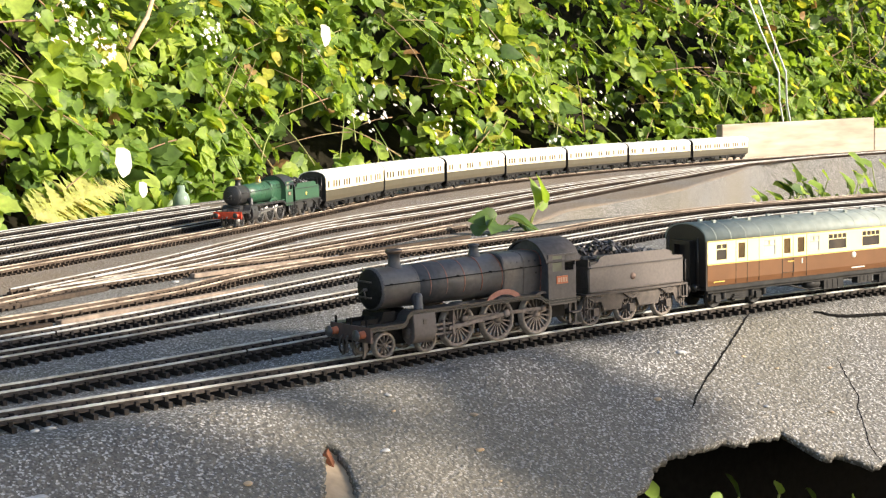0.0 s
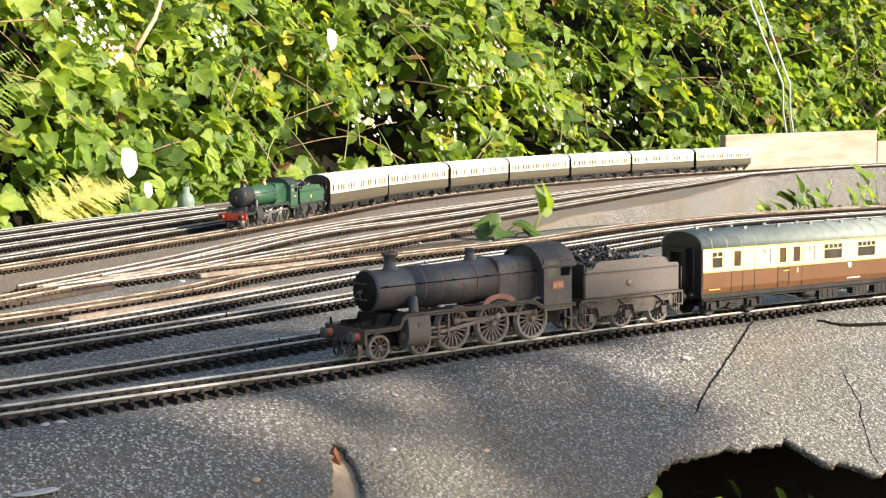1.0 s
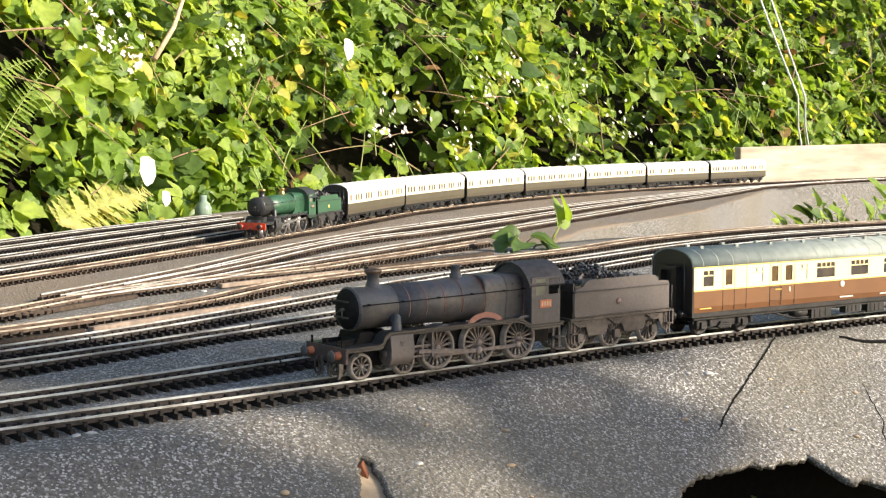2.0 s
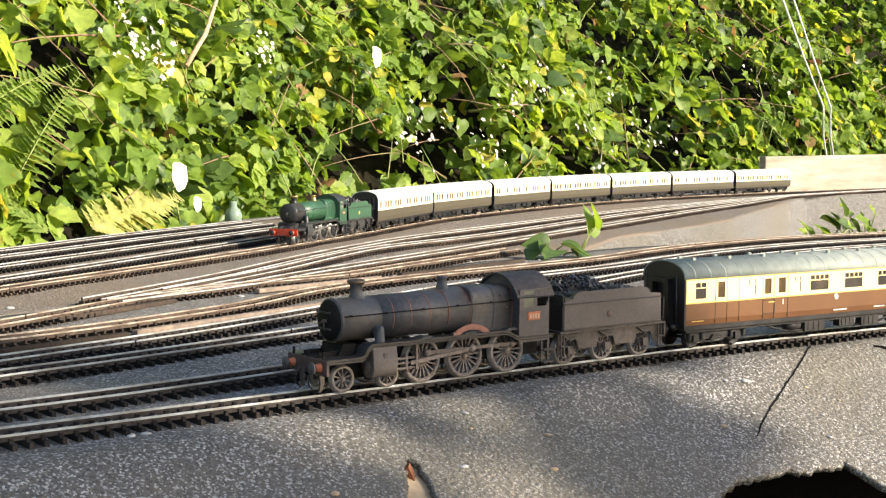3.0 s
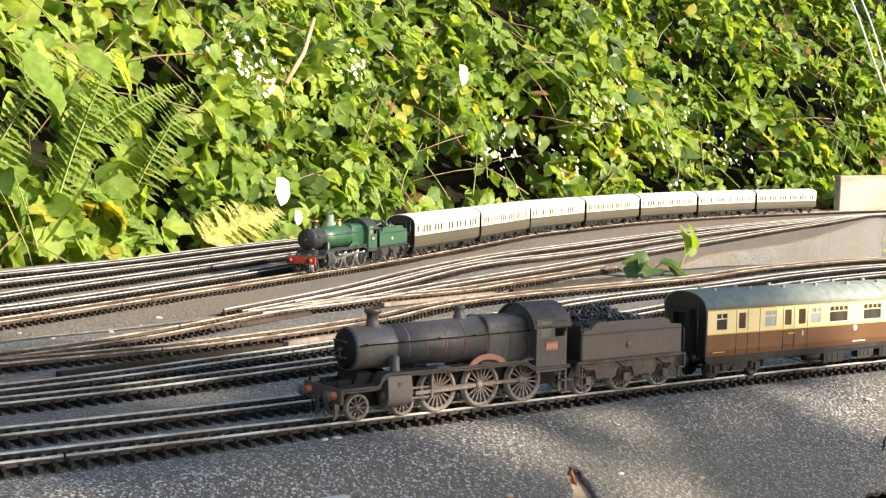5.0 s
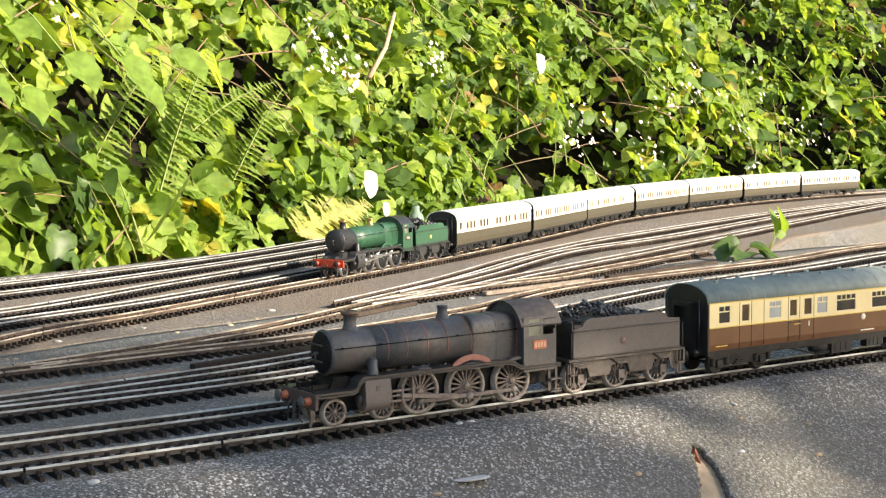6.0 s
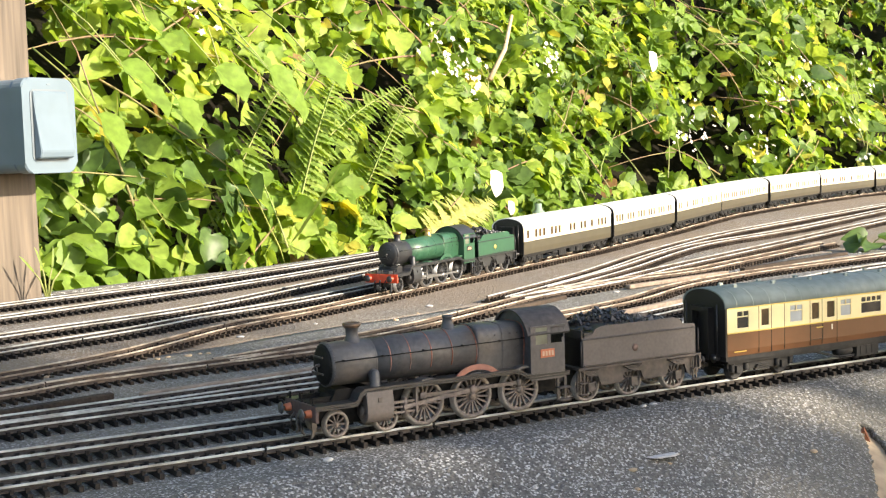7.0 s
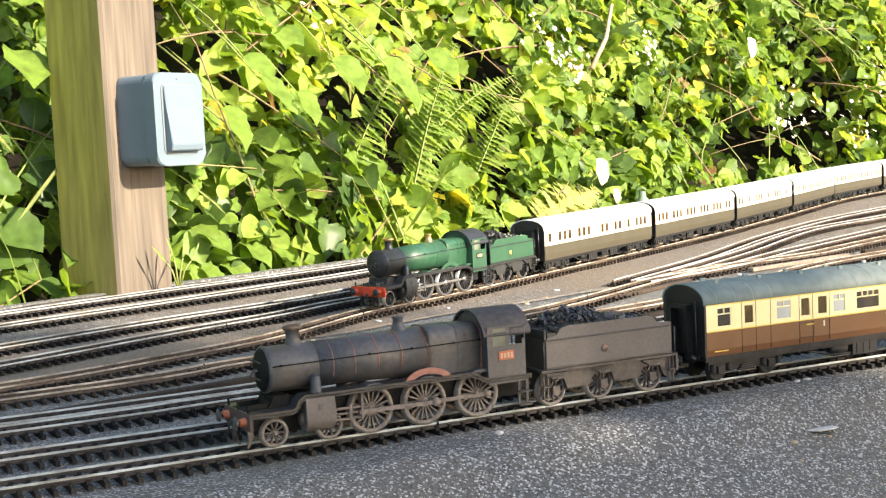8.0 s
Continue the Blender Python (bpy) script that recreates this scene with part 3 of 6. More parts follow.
def track(key, label, head, side, sleeper, single=None, sink=0.0):
    """A run of flexible track; single: the stretch of it whose sleepers are parts of their own."""
    line = LINE[key]
    end = line[1][-1]
    rng = random.Random(key)
    ob = thing("model_railway_track", label, "railway track", group="tracks of the layout")
    for s in (-1, 1):
        cuts = [0.0] + sorted(rng.uniform(0.1, end - 0.1) for _ in range(int(end / 0.6))) + [end]
        for a, b in zip(cuts, cuts[1:]):
            part("rail", rail_mesh(line, s * GAUGE / 2, a, b - 0.0012, (head, side)), None, ob)
    if single:
        lo, hi = single
        tagged(part("sleeper_run", sleepers_mesh(line, 0, lo, sleeper, rng, sink=sink), None, ob), kind="stuff")
        tagged(part("sleeper_run", sleepers_mesh(line, hi, end, sleeper, rng, sink=sink), None, ob), kind="stuff")
        d = lo
        while d < hi:
            x, y, a = on_line(line, d)
            part("sleeper", SLEEPER_MESH, None, ob, at=pose(x, y, 0, 0, 0, math.degrees(a) + rng.uniform(-1.6, 1.6)))
            d += 0.0073 * rng.uniform(0.97, 1.03)
    else:
        tagged(part("sleeper_run", sleepers_mesh(line, 0, end, sleeper, rng, sink=sink), None, ob), kind="stuff")
    return ob


track("A", "front running line of steel rails on black sleepers", RAIL_TOP, RAIL_SIDE, SLEEPER, (0.55, 1.75))
track("B", "second line of steel rails on black sleepers", RAIL_TOP, RAIL_SIDE, SLEEPER, (0.6, 1.5))
for key, tan in (("C", 0), ("D", 0), ("E", 1), ("F", 1), ("H", 1), ("I", 0), ("J", 0), ("K", 0), ("L", 0), ("M1", 1), ("M2", 1), ("M3", 1)):
    track(key, "weathered tan rails on dusty sleepers at the station throat" if tan else "worn steel rails on black sleepers",
          RAIL_TAN if tan and key[0] != "M" else RAIL_TOP, TAN_SIDE if tan else RAIL_SIDE, SLEEPER_OLD if tan else SLEEPER, sink=0.0012 if tan else 0.0)


# ---- trains: x runs back from the buffers' faces, z up from the rail head ----
def wheel_mesh(r, mats, w=0.0028, rim=0.105):
    bm = bmesh.new()
    lathe(bm, [(-w / 2, r * (1 - rim)), (-w / 2, r), (w * 0.25, r), (w * 0.3, r * 1.06), (w / 2, r * 1.06), (w / 2, r * (1 - rim)), (-w / 2, r * (1 - rim))], "y", 32, mat=1)
    lathe(bm, [(-w * 0.4, r * (1 - rim) + 0.0001), (-w * 0.4, r * (0.99 - rim) * 0.93), (w * 0.4, r * (0.99 - rim) * 0.93), (w * 0.4, r * (1 - rim))], "y", 32)
    lathe(bm, [(-w * 0.65, 0), (-w * 0.65, r * 0.16), (w * 0.4, r * 0.2), (w * 0.4, 0)], "y", 12)
    return mesh_of(bm, mats, "wheel")


def spoke_mesh(r, mat, w=0.0028, rim=0.105):
    bm = bmesh.new()
    box(bm, -r * 0.028 - 0.0001, r * 0.028 + 0.0001, -w * 0.32, w * 0.25, r * 0.12, r * (1 - rim))
    return mesh_of(bm, mat, "spoke")


def spoked(name, wheel, spoke, n, ob):
    """A wheel with its spokes, which turn with it."""
    wh = part(name, wheel, None, ob)
    for i in range(n):
        part("spoke", spoke, None, wh, at=Matrix.Rotation(2 * math.pi * i / n, 4, "Y"))
    return wh


def belt(bm, x0, x1, r, z, n=28, arc=(-30, 210)):
    lathe(bm, [(x0, r - 0.0004), (x0, r), (x1, r), (x1, r - 0.0004)], "x", n, (0, 0, z), arc)


BOILER_Z = 0.0343
DRIVERS = [0.0680, 0.0962, 0.1250]
BOGIES = [0.0196, 0.0466]
TENDER_AXLES = [0.1654 - 0.156, 0.1939 - 0.156, 0.2243 - 0.156]
CRANK = 0.0044


def locomotive(label, paint, smoke, frame_mat, wheel_mat, tyre, line_mat, beam, rods, plate, name_mat, group):
    ob = thing("steam_locomotive", label, "locomotive", group=group)
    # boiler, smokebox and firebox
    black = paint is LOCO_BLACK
    # the sooty engine gets the black with shade put in, the green one plain black
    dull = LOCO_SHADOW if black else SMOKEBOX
    bm = bmesh.new()
    lathe(bm, [(0.042, 0.0), (0.042, 0.0107), (0.070, 0.0110), (0.099, 0.0121), (0.099, 0.0)], "x", 40, (0, 0, BOILER_Z))
    boiler = part("boiler", bm, paint, ob)
    for x, r in ((0.0500, 0.0108), (0.0610, 0.0109), (0.0728, 0.0111), (0.0845, 0.0116), (0.0985, 0.0121)):
        bm = bmesh.new()
        belt(bm, x - 0.00028, x + 0.00028, r + 0.00012, BOILER_Z)
        part("boiler_band", bm, line_mat, boiler, "thin orange-lined boiler band")
    bm = bmesh.new()
    lathe(bm, [(0.0186, 0.0100), (0.0190, 0.0109), (0.0205, 0.0109), (0.0206, 0.0106), (0.042, 0.0107)], "x", 40, (0, 0, BOILER_Z))
    lathe(bm, [(0.0420, 0.0109), (0.0428, 0.0109)], "x", 40, (0, 0, BOILER_Z))
    for k in range(40):
        q = 2 * math.pi * k / 40
        lathe(bm, [(0.0192, 0.0), (0.0193, 0.00025), (0.0200, 0.00025)], "x", 5, (0, 0.0109 * math.cos(q), BOILER_Z + 0.0109 * math.sin(q)))
    smokebox = part("smokebox", bm, smoke, ob)
    bm = bmesh.new()
    lathe(bm, [(0.0188, 0.0104), (0.0186, 0.0096), (0.0178, 0.0092), (0.0176, 0.0086), (0.0168, 0.0060), (0.0165, 0.0)], "x", 36, (0, 0, BOILER_Z))
    for k in range(24):
        q = 2 * math.pi * k / 24
        lathe(bm, [(0.0181, 0), (0.0182, 0.0003), (0.0190, 0.0003)], "x", 5, (0, 0.0099 * math.cos(q), BOILER_Z + 0.0099 * math.sin(q)))
    part("smokebox_door", bm, dull, smokebox, "dished matt black smokebox door, shade painted in on the sooty engine")
    bm = bmesh.new()
    lathe(bm, [(0.0145, 0), (0.0148, 0.0009), (0.0166, 0.0009)], "x", 10, (0, 0, BOILER_Z))
    rod(bm, (0.0150, 0, BOILER_Z), (0.0150, -0.0012, BOILER_Z - 0.0045), 0.00035)
    rod(bm, (0.0146, 0, BOILER_Z), (0.0146, 0.0036, BOILER_Z - 0.002), 0.00035)
    for z in (0.004, -0.004):
        box(bm, 0.0160, 0.0168, -0.004, 0.0078, BOILER_Z + z - 0.0004, BOILER_Z + z + 0.0004)
    part("smokebox_door_handle", bm, frame_mat, smokebox)
    bm = bmesh.new()
    lathe(bm, [(0.0425, 0.0052), (0.0440, 0.0036), (0.0462, 0.0030), (0.0495, 0.0032), (0.0502, 0.0038), (0.0508, 0.0038)], "z", 24, (0.0345, 0, 0.0012))
    lathe(bm, [(0.0508, 0.0044), (0.0514, 0.0046), (0.0522, 0.0042), (0.0524, 0.0030), (0.0500, 0.0024)], "z", 24, (0.0345, 0, 0.0012), mat=1)
    lathe(bm, [(0.0500, 0.0038), (0.0508, 0.0044)], "z", 24, (0.0345, 0, 0.0012), mat=1)
    part("chimney", bm, [smoke, CHIMNEY_CAP if paint is LOCO_BLACK else BRASS], ob, "copper-capped chimney")
    bm = bmesh.new()
    lathe(bm, [(0.0425, 0.0048), (0.0445, 0.0034), (0.0470, 0.0026), (0.0490, 0.0024), (0.0498, 0.0029), (0.0505, 0.0027), (0.0507, 0.001), (0.0495, 0.0)], "z", 20, (0.0888, 0, 0.0016))
    part("safety_valve_bonnet", bm, smoke if paint is LOCO_BLACK else BRASS, ob)
    bm = bmesh.new()
    # the flat-topped firebox with rounded shoulders, falling slightly towards the cab
    def shell(k):
        arch = []
        for q in range(19):
            c, v = math.cos(math.pi * q / 18), math.sin(math.pi * q / 18)
            arch.append((0.0119 * k * math.copysign(abs(c) ** 0.5, c), BOILER_Z + 0.0122 * k * v ** 0.62))
        return [(0.0108 * k, 0.0225)] + arch + [(-0.0108 * k, 0.0225)]
    rings = [[bm.verts.new((x, y, z)) for y, z in shell(k)] for x, k in ((0.0990, 0.985), (0.1000, 1.0), (0.1285, 0.955))]
    for a, b in zip(rings, rings[1:]):
        for q in range(len(a) - 1):
            bm.faces.new((a[q], a[q + 1], b[q + 1], b[q])).smooth = True
    bm.faces.new(rings[0])
    bm.faces.new(rings[-1][::-1])
    firebox = part("firebox", bm, paint, ob)
    for x, k in ((0.1003, 1.012), (0.1145, 0.992), (0.1275, 0.972)):
        bm = bmesh.new()
        extrude(bm, shell(k), x - 0.0003, x + 0.0003, "x")
        part("firebox_band", bm, line_mat if x > 0.12 else paint, firebox)
    for i in range(5):
        bm = bmesh.new()
        rod(bm, (0.1055 + 0.0045 * i, -0.0100, 0.0412), (0.1055 + 0.0045 * i, -0.0116, 0.0412), 0.00055, 10)
        part("washout_plug", bm, smoke, firebox)
        if i % 2 == 0:
            bm = bmesh.new()
            rod(bm, (0.1055 + 0.0045 * i, -0.0106, 0.0345), (0.1055 + 0.0045 * i, -0.0119, 0.0345), 0.00055, 10)
            part("washout_plug", bm, smoke, firebox)
    for s in (-1, 1):
        bm = bmesh.new()
        rod(bm, (0.0195, s * 0.0116, 0.0370), (0.127, s * 0.0128, 0.0382), 0.00028, 6)
        for x in (0.024, 0.045, 0.068, 0.09, 0.112, 0.126):
            rod(bm, (x, s * 0.0098, 0.0371 + 0.011 * (x - 0.02)), (x, s * (0.0119 + 0.011 * (x - 0.02)), 0.0371 + 0.011 * (x - 0.02)), 0.0005, 6)
        part("handrail", bm, dull, ob)
        bm = bmesh.new()
        rod(bm, (0.0400, s * 0.0088, 0.0305), (0.0395, s * 0.0138, 0.0225), 0.0021, 12)
        lathe(bm, [(0.0225, 0.0030), (0.0240, 0.0026), (0.0300, 0.0022), (0.0312, 0.0014), (0.0315, 0.0)], "z", 12, (0.0397, s * 0.0128, 0))
        part("steam_pipe", bm, smoke, ob)
    # running plate, splashers, cab
    for s in (-1, 1):
        bm = bmesh.new()
        out = [(0.006, 0.0165), (0.0262, 0.0165), (0.0285, 0.0174), (0.0300, 0.0205), (0.0325, 0.0222), (0.118, 0.0222), (0.122, 0.0212), (0.126, 0.0188), (0.130, 0.0182), (0.152, 0.0182),
               (0.152, 0.0192), (0.130, 0.0194), (0.126, 0.0200), (0.122, 0.0224), (0.118, 0.0234), (0.0320, 0.0234), (0.0292, 0.0215), (0.0278, 0.0184), (0.0262, 0.0177), (0.006, 0.0177)]
        lo, hi = sorted((s * 0.0090, s * 0.0172))
        extrude(bm, out, lo, hi, "y")
        out = [(x, z - 0.0012) for x, z in out[:10]] + [(x, z - 0.0003) for x, z in out[9::-1]]
        lo, hi = sorted((s * 0.0160, s * 0.0171))
        extrude(bm, out, lo, hi, "y")
        part("running_plate", bm, SMOKEBOX, ob)
        for k, x in enumerate(DRIVERS):
            bm = bmesh.new()
            r = 0.0128
            a = [radians(20 + 14 * q) for q in range(11)]
            out = [(x + r * math.cos(q), 0.0114 + r * 1.0 * math.sin(q)) for q in a if 0.0114 + r * math.sin(q) > 0.0224]
            out = [(out[0][0] + 0.0006, 0.0228)] + out + [(out[-1][0] - 0.0006, 0.0228)]
            lo, hi = sorted((s * 0.0085, s * 0.0150))
            extrude(bm, out, lo, hi, "y")
            sp = part("splasher", bm, paint, ob)
            if k == 1:
                bm = bmesh.new()
                o2 = [(x + 0.0142 * math.cos(q), 0.0185 + 0.0098 * math.sin(q)) for q in [radians(18 + 14.4 * w) for w in range(11)]]
                o2 += [(x + 0.0110 * math.cos(q), 0.0185 + 0.0070 * math.sin(q)) for q in [radians(162 - 14.4 * w) for w in range(11)]]
                lo, hi = sorted((s * 0.0150, s * 0.0158))
                extrude(bm, o2, lo, hi, "y")
                part("nameplate", bm, name_mat, sp, "curved name plate over the splasher")
    for s in (-1, 1):
        bm = bmesh.new()
        y0, y1 = sorted((s * 0.0160, s * 0.0168))
        # the side has a window cut through it
        for x0, x1, z0, z1 in ((0.128, 0.1490, 0.0160, 0.0345), (0.128, 0.1312, 0.0345, 0.0430), (0.1385, 0.1405, 0.0345, 0.0430), (0.128, 0.1500, 0.0430, 0.0440)):
            box(bm, x0, x1, y0, y1, z0, z1)
        box(bm, 0.1474, 0.1490, y0, y1, 0.0345, 0.0370)
        rod(bm, (0.1490, s * 0.0164, 0.0185), (0.1490, s * 0.0164, 0.0420), 0.0004, 6)
        cs = part("cab_side", bm, paint if paint is GREEN else CAB_DUST, ob)
        bm = bmesh.new()
        y0, y1 = sorted((s * 0.0163, s * 0.0166))
        box(bm, 0.1312, 0.1385, y0, y1, 0.0345, 0.0430)
        part("cab_window", bm, CAB_GLASS if s < 0 else GLASS_DARK, cs)
        bm = bmesh.new()
        y0, y1 = sorted((s * 0.0168, s * 0.0172))
        box(bm, 0.1340, 0.1425, y0, y1, 0.0275, 0.0318)
        pl = part("cabside_plate", bm, plate, cs, "small rectangular number plate")
        for k in range(4):
            bm = bmesh.new()
            y0, y1 = sorted((s * 0.0172, s * 0.01735))
            box(bm, 0.1349 + 0.0019 * k, 0.1361 + 0.0019 * k, y0, y1, 0.0284, 0.0309)
            part("plate_bar", bm, PLATE_BAR, pl)
    bm = bmesh.new()
    n = 18
    arc = [(0.0180 * math.sin(radians(a)), 0.0345 + 0.0174 * math.cos(radians(a))) for a in [-72 + 144 * k / n for k in range(n + 1)]]
    extrude(bm, arc + [(y * 0.955, z - 0.0009) for y, z in arc[::-1]], 0.1262, 0.1525, "x")
    part("cab_roof", bm, frame_mat if paint is LOCO_BLACK else SMOKEBOX, ob)
    bm = bmesh.new()
    front = [(y * 0.93, z - 0.0006) for y, z in arc] + [(0.0160, 0.0200), (-0.0160, 0.0200)]
    extrude(bm, front, 0.1280, 0.1288, "x")
    part("cab_front", bm, paint, ob)
    bm = bmesh.new()
    box(bm, 0.1284, 0.1495, -0.0158, 0.0158, 0.0178, 0.0188)
    box(bm, 0.1290, 0.1310, -0.009, 0.009, 0.0188, 0.038)
    part("cab_floor", bm, smoke, ob)
    for s in (-1, 1):
        bm = bmesh.new()
        for z in (0.0040, 0.0105):
            box(bm, 0.1445, 0.1515, s * 0.0165 - 0.002, s * 0.0165 + 0.002, z, z + 0.0007)
        box(bm, 0.1450, 0.1465, s * 0.0150 - 0.0004, s * 0.0150 + 0.0004, 0.0040, 0.0180)
        box(bm, 0.1495, 0.1510, s * 0.0150 - 0.0004, s * 0.0150 + 0.0004, 0.0040, 0.0180)
        part("cab_step", bm, frame_mat, ob)
    # frames, cylinders, buffer beam
    bm = bmesh.new()
    for s in (-1, 1):
        y0, y1 = sorted((s * 0.0058, s * 0.0066))
        box(bm, 0.008, 0.150, y0, y1, 0.0075, 0.0200)
    box(bm, 0.03, 0.148, -0.0058, 0.0058, 0.0130, 0.0190)
    box(bm, 0.014, 0.050, -0.0030, 0.0030, 0.0050, 0.0120)
    lathe(bm, [(0.0195, 0.0), (0.0195, 0.0080), (0.0400, 0.0080), (0.0400, 0.0)], "x", 16, (0, 0, 0.0225), (180, 360))
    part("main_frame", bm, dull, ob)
    for s in (-1, 1):
        bm = bmesh.new()
        out = [(s * (0.0128 + 0.0054 * math.cos(q)), 0.0118 + 0.0058 * math.sin(q)) for q in [radians(180 + 180 * k / 12) for k in range(13)]]
        out += [(s * 0.0182, 0.0150), (s * 0.0172, 0.0217), (s * 0.0080, 0.0217)]
        extrude(bm, out, 0.0325, 0.0470, "x")
        cyl = part("cylinder", bm, TENDER_DUST if black else frame_mat, ob, bevel=0.0004)
        bm = bmesh.new()
        lathe(bm, [(0.0308, 0.0), (0.0308, 0.0026), (0.0325, 0.0030), (0.0325, 0.0)], "x", 14, (0, s * 0.0128, 0.0118))
        rod(bm, (0.0300, s * 0.0120, 0.0178), (0.0325, s * 0.0120, 0.0178), 0.0019, 12)
        part("cylinder_cover", bm, frame_mat, cyl)
        bm = bmesh.new()
        box(bm, 0.0385, 0.0405, s * 0.0178 - 0.0004, s * 0.0178 + 0.0004, 0.0160, 0.0185)
        part("lubricator_plate", bm, frame_mat, cyl)
        bm = bmesh.new()
        for z in (0.0090, 0.0140):
            box(bm, 0.0477, 0.0620, s * 0.0128 - 0.0007, s * 0.0128 + 0.0007, z - 0.0005, z + 0.0005)
        rod(bm, (0.0477, s * 0.0128, 0.0115), (0.0600, s * 0.0128, 0.0115), 0.0006, 8)
        box(bm, 0.0612, 0.0624, s * 0.0128 - 0.0016, s * 0.0128 + 0.0016, 0.0080, 0.0222)
        rod(bm, (0.0560, s * 0.0128, 0.0070), (0.0560, s * 0.0128, 0.0160), 0.0010, 8)
        part("slide_bar", bm, rods, ob)
    bm = bmesh.new()
    box(bm, 0.0055, 0.0072, -0.0170, 0.0170, 0.0098, 0.0176)
    part("buffer_beam", bm, beam, ob, bevel=0.0002)
    bm = bmesh.new()
    out = [(0.007, 0.0168), (0.0280, 0.0168), (0.0280, 0.0232), (0.0205, 0.0232), (0.0195, 0.0205), (0.0180, 0.0181), (0.007, 0.0179)]
    extrude(bm, out, -0.0085, 0.0085, "y")
    for y in (-0.0130, 0.0, 0.0130):
        box(bm, 0.0060, 0.0068, y - 0.0005, y + 0.0005, 0.0176, 0.0212)
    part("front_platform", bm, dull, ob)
    for s in (-1, 1):
        bm = bmesh.new()
        lathe(bm, [(0.0055, 0.0021), (0.0025, 0.0017), (0.0025, 0.0009)], "x", 16, (0, s * 0.0115, 0.0138))
        buf = part("buffer", bm, beam if beam is BEAM_RED else PLATE_RED, ob)
        bm = bmesh.new()
        lathe(bm, [(0.0028, 0.0008), (0.0010, 0.0008), (0.0009, 0.0030), (0.0003, 0.0028), (0.0, 0.0)], "x", 16, (0, s * 0.0115, 0.0138))
        part("buffer_head", bm, smoke, buf)
        bm = bmesh.new()
        out = [(0.0070, 0.0098), (0.0095, 0.0098), (0.0098, 0.0060), (0.0085, 0.0025), (0.0072, 0.0012), (0.0066, 0.0012), (0.0074, 0.0045)]
        extrude(bm, out, s * 0.0085 - 0.0006, s * 0.0085 + 0.0006, "y")
        part("guard_iron", bm, frame_mat, ob)
    bm = bmesh.new()
    for k in range(6):
        z = 0.0120 - 0.0015 * k
        lathe(bm, [(z - 0.0010, 0.0007), (z, 0.0009), (z + 0.0006, 0.0004)], "z", 6, (0.0040, 0.0008 * (k % 2), 0))
    bent_rod(bm, [(0.0055, 0.006, 0.0120), (0.0035, 0.006, 0.0100), (0.0035, 0.0065, 0.0050), (0.0050, 0.007, 0.0030)], 0.0006)
    bent_rod(bm, [(0.0055, -0.005, 0.0120), (0.0035, -0.005, 0.0100), (0.0030, -0.0056, 0.0050), (0.0045, -0.006, 0.0030)], 0.0006)
    part("coupling_hook", bm, frame_mat, ob)
    # running gear
    gear = {"drive": [], "bogie": [], "rod": [], "conn": []}
    big, small = wheel_mesh(0.0114, [wheel_mat, tyre]), wheel_mesh(0.0066, [wheel_mat, tyre], rim=0.16)
    big_spoke, small_spoke = spoke_mesh(0.0114, wheel_mat), spoke_mesh(0.0066, wheel_mat, rim=0.16)
    for s in (-1, 1):
        for x in DRIVERS:
            gear["drive"].append((spoked("driving_wheel", big, big_spoke, 18, ob), (x, s * 0.0092, 0.0114), 180 if s > 0 else 0))
        for x in BOGIES:
            gear["bogie"].append((spoked("bogie_wheel", small, small_spoke, 10, ob), (x, s * 0.0090, 0.0066), 0))
        bm = bmesh.new()
        box(bm, DRIVERS[0], DRIVERS[2], -0.0005, 0.0005, -0.0009, 0.0009)
        for x in DRIVERS:
            lathe(bm, [(-0.0008, 0), (-0.0008, 0.0019), (0.0008, 0.0019), (0.0008, 0)], "y", 12, (x, 0, 0))
        gear["rod"].append((part("coupling_rod", bm, rods, ob), s * 0.0122, 90 if s > 0 else 0))
        bm = bmesh.new()
        box(bm, 0.0, DRIVERS[1] - 0.0560, -0.0005, 0.0005, -0.0010, 0.0010)
        lathe(bm, [(-0.0007, 0), (-0.0007, 0.0022), (0.0007, 0.0022), (0.0007, 0)], "y", 12, (DRIVERS[1] - 0.0560, 0, 0))
        gear["conn"].append((part("connecting_rod", bm, rods, ob), s * 0.0136, 90 if s > 0 else 0))
    return ob, gear


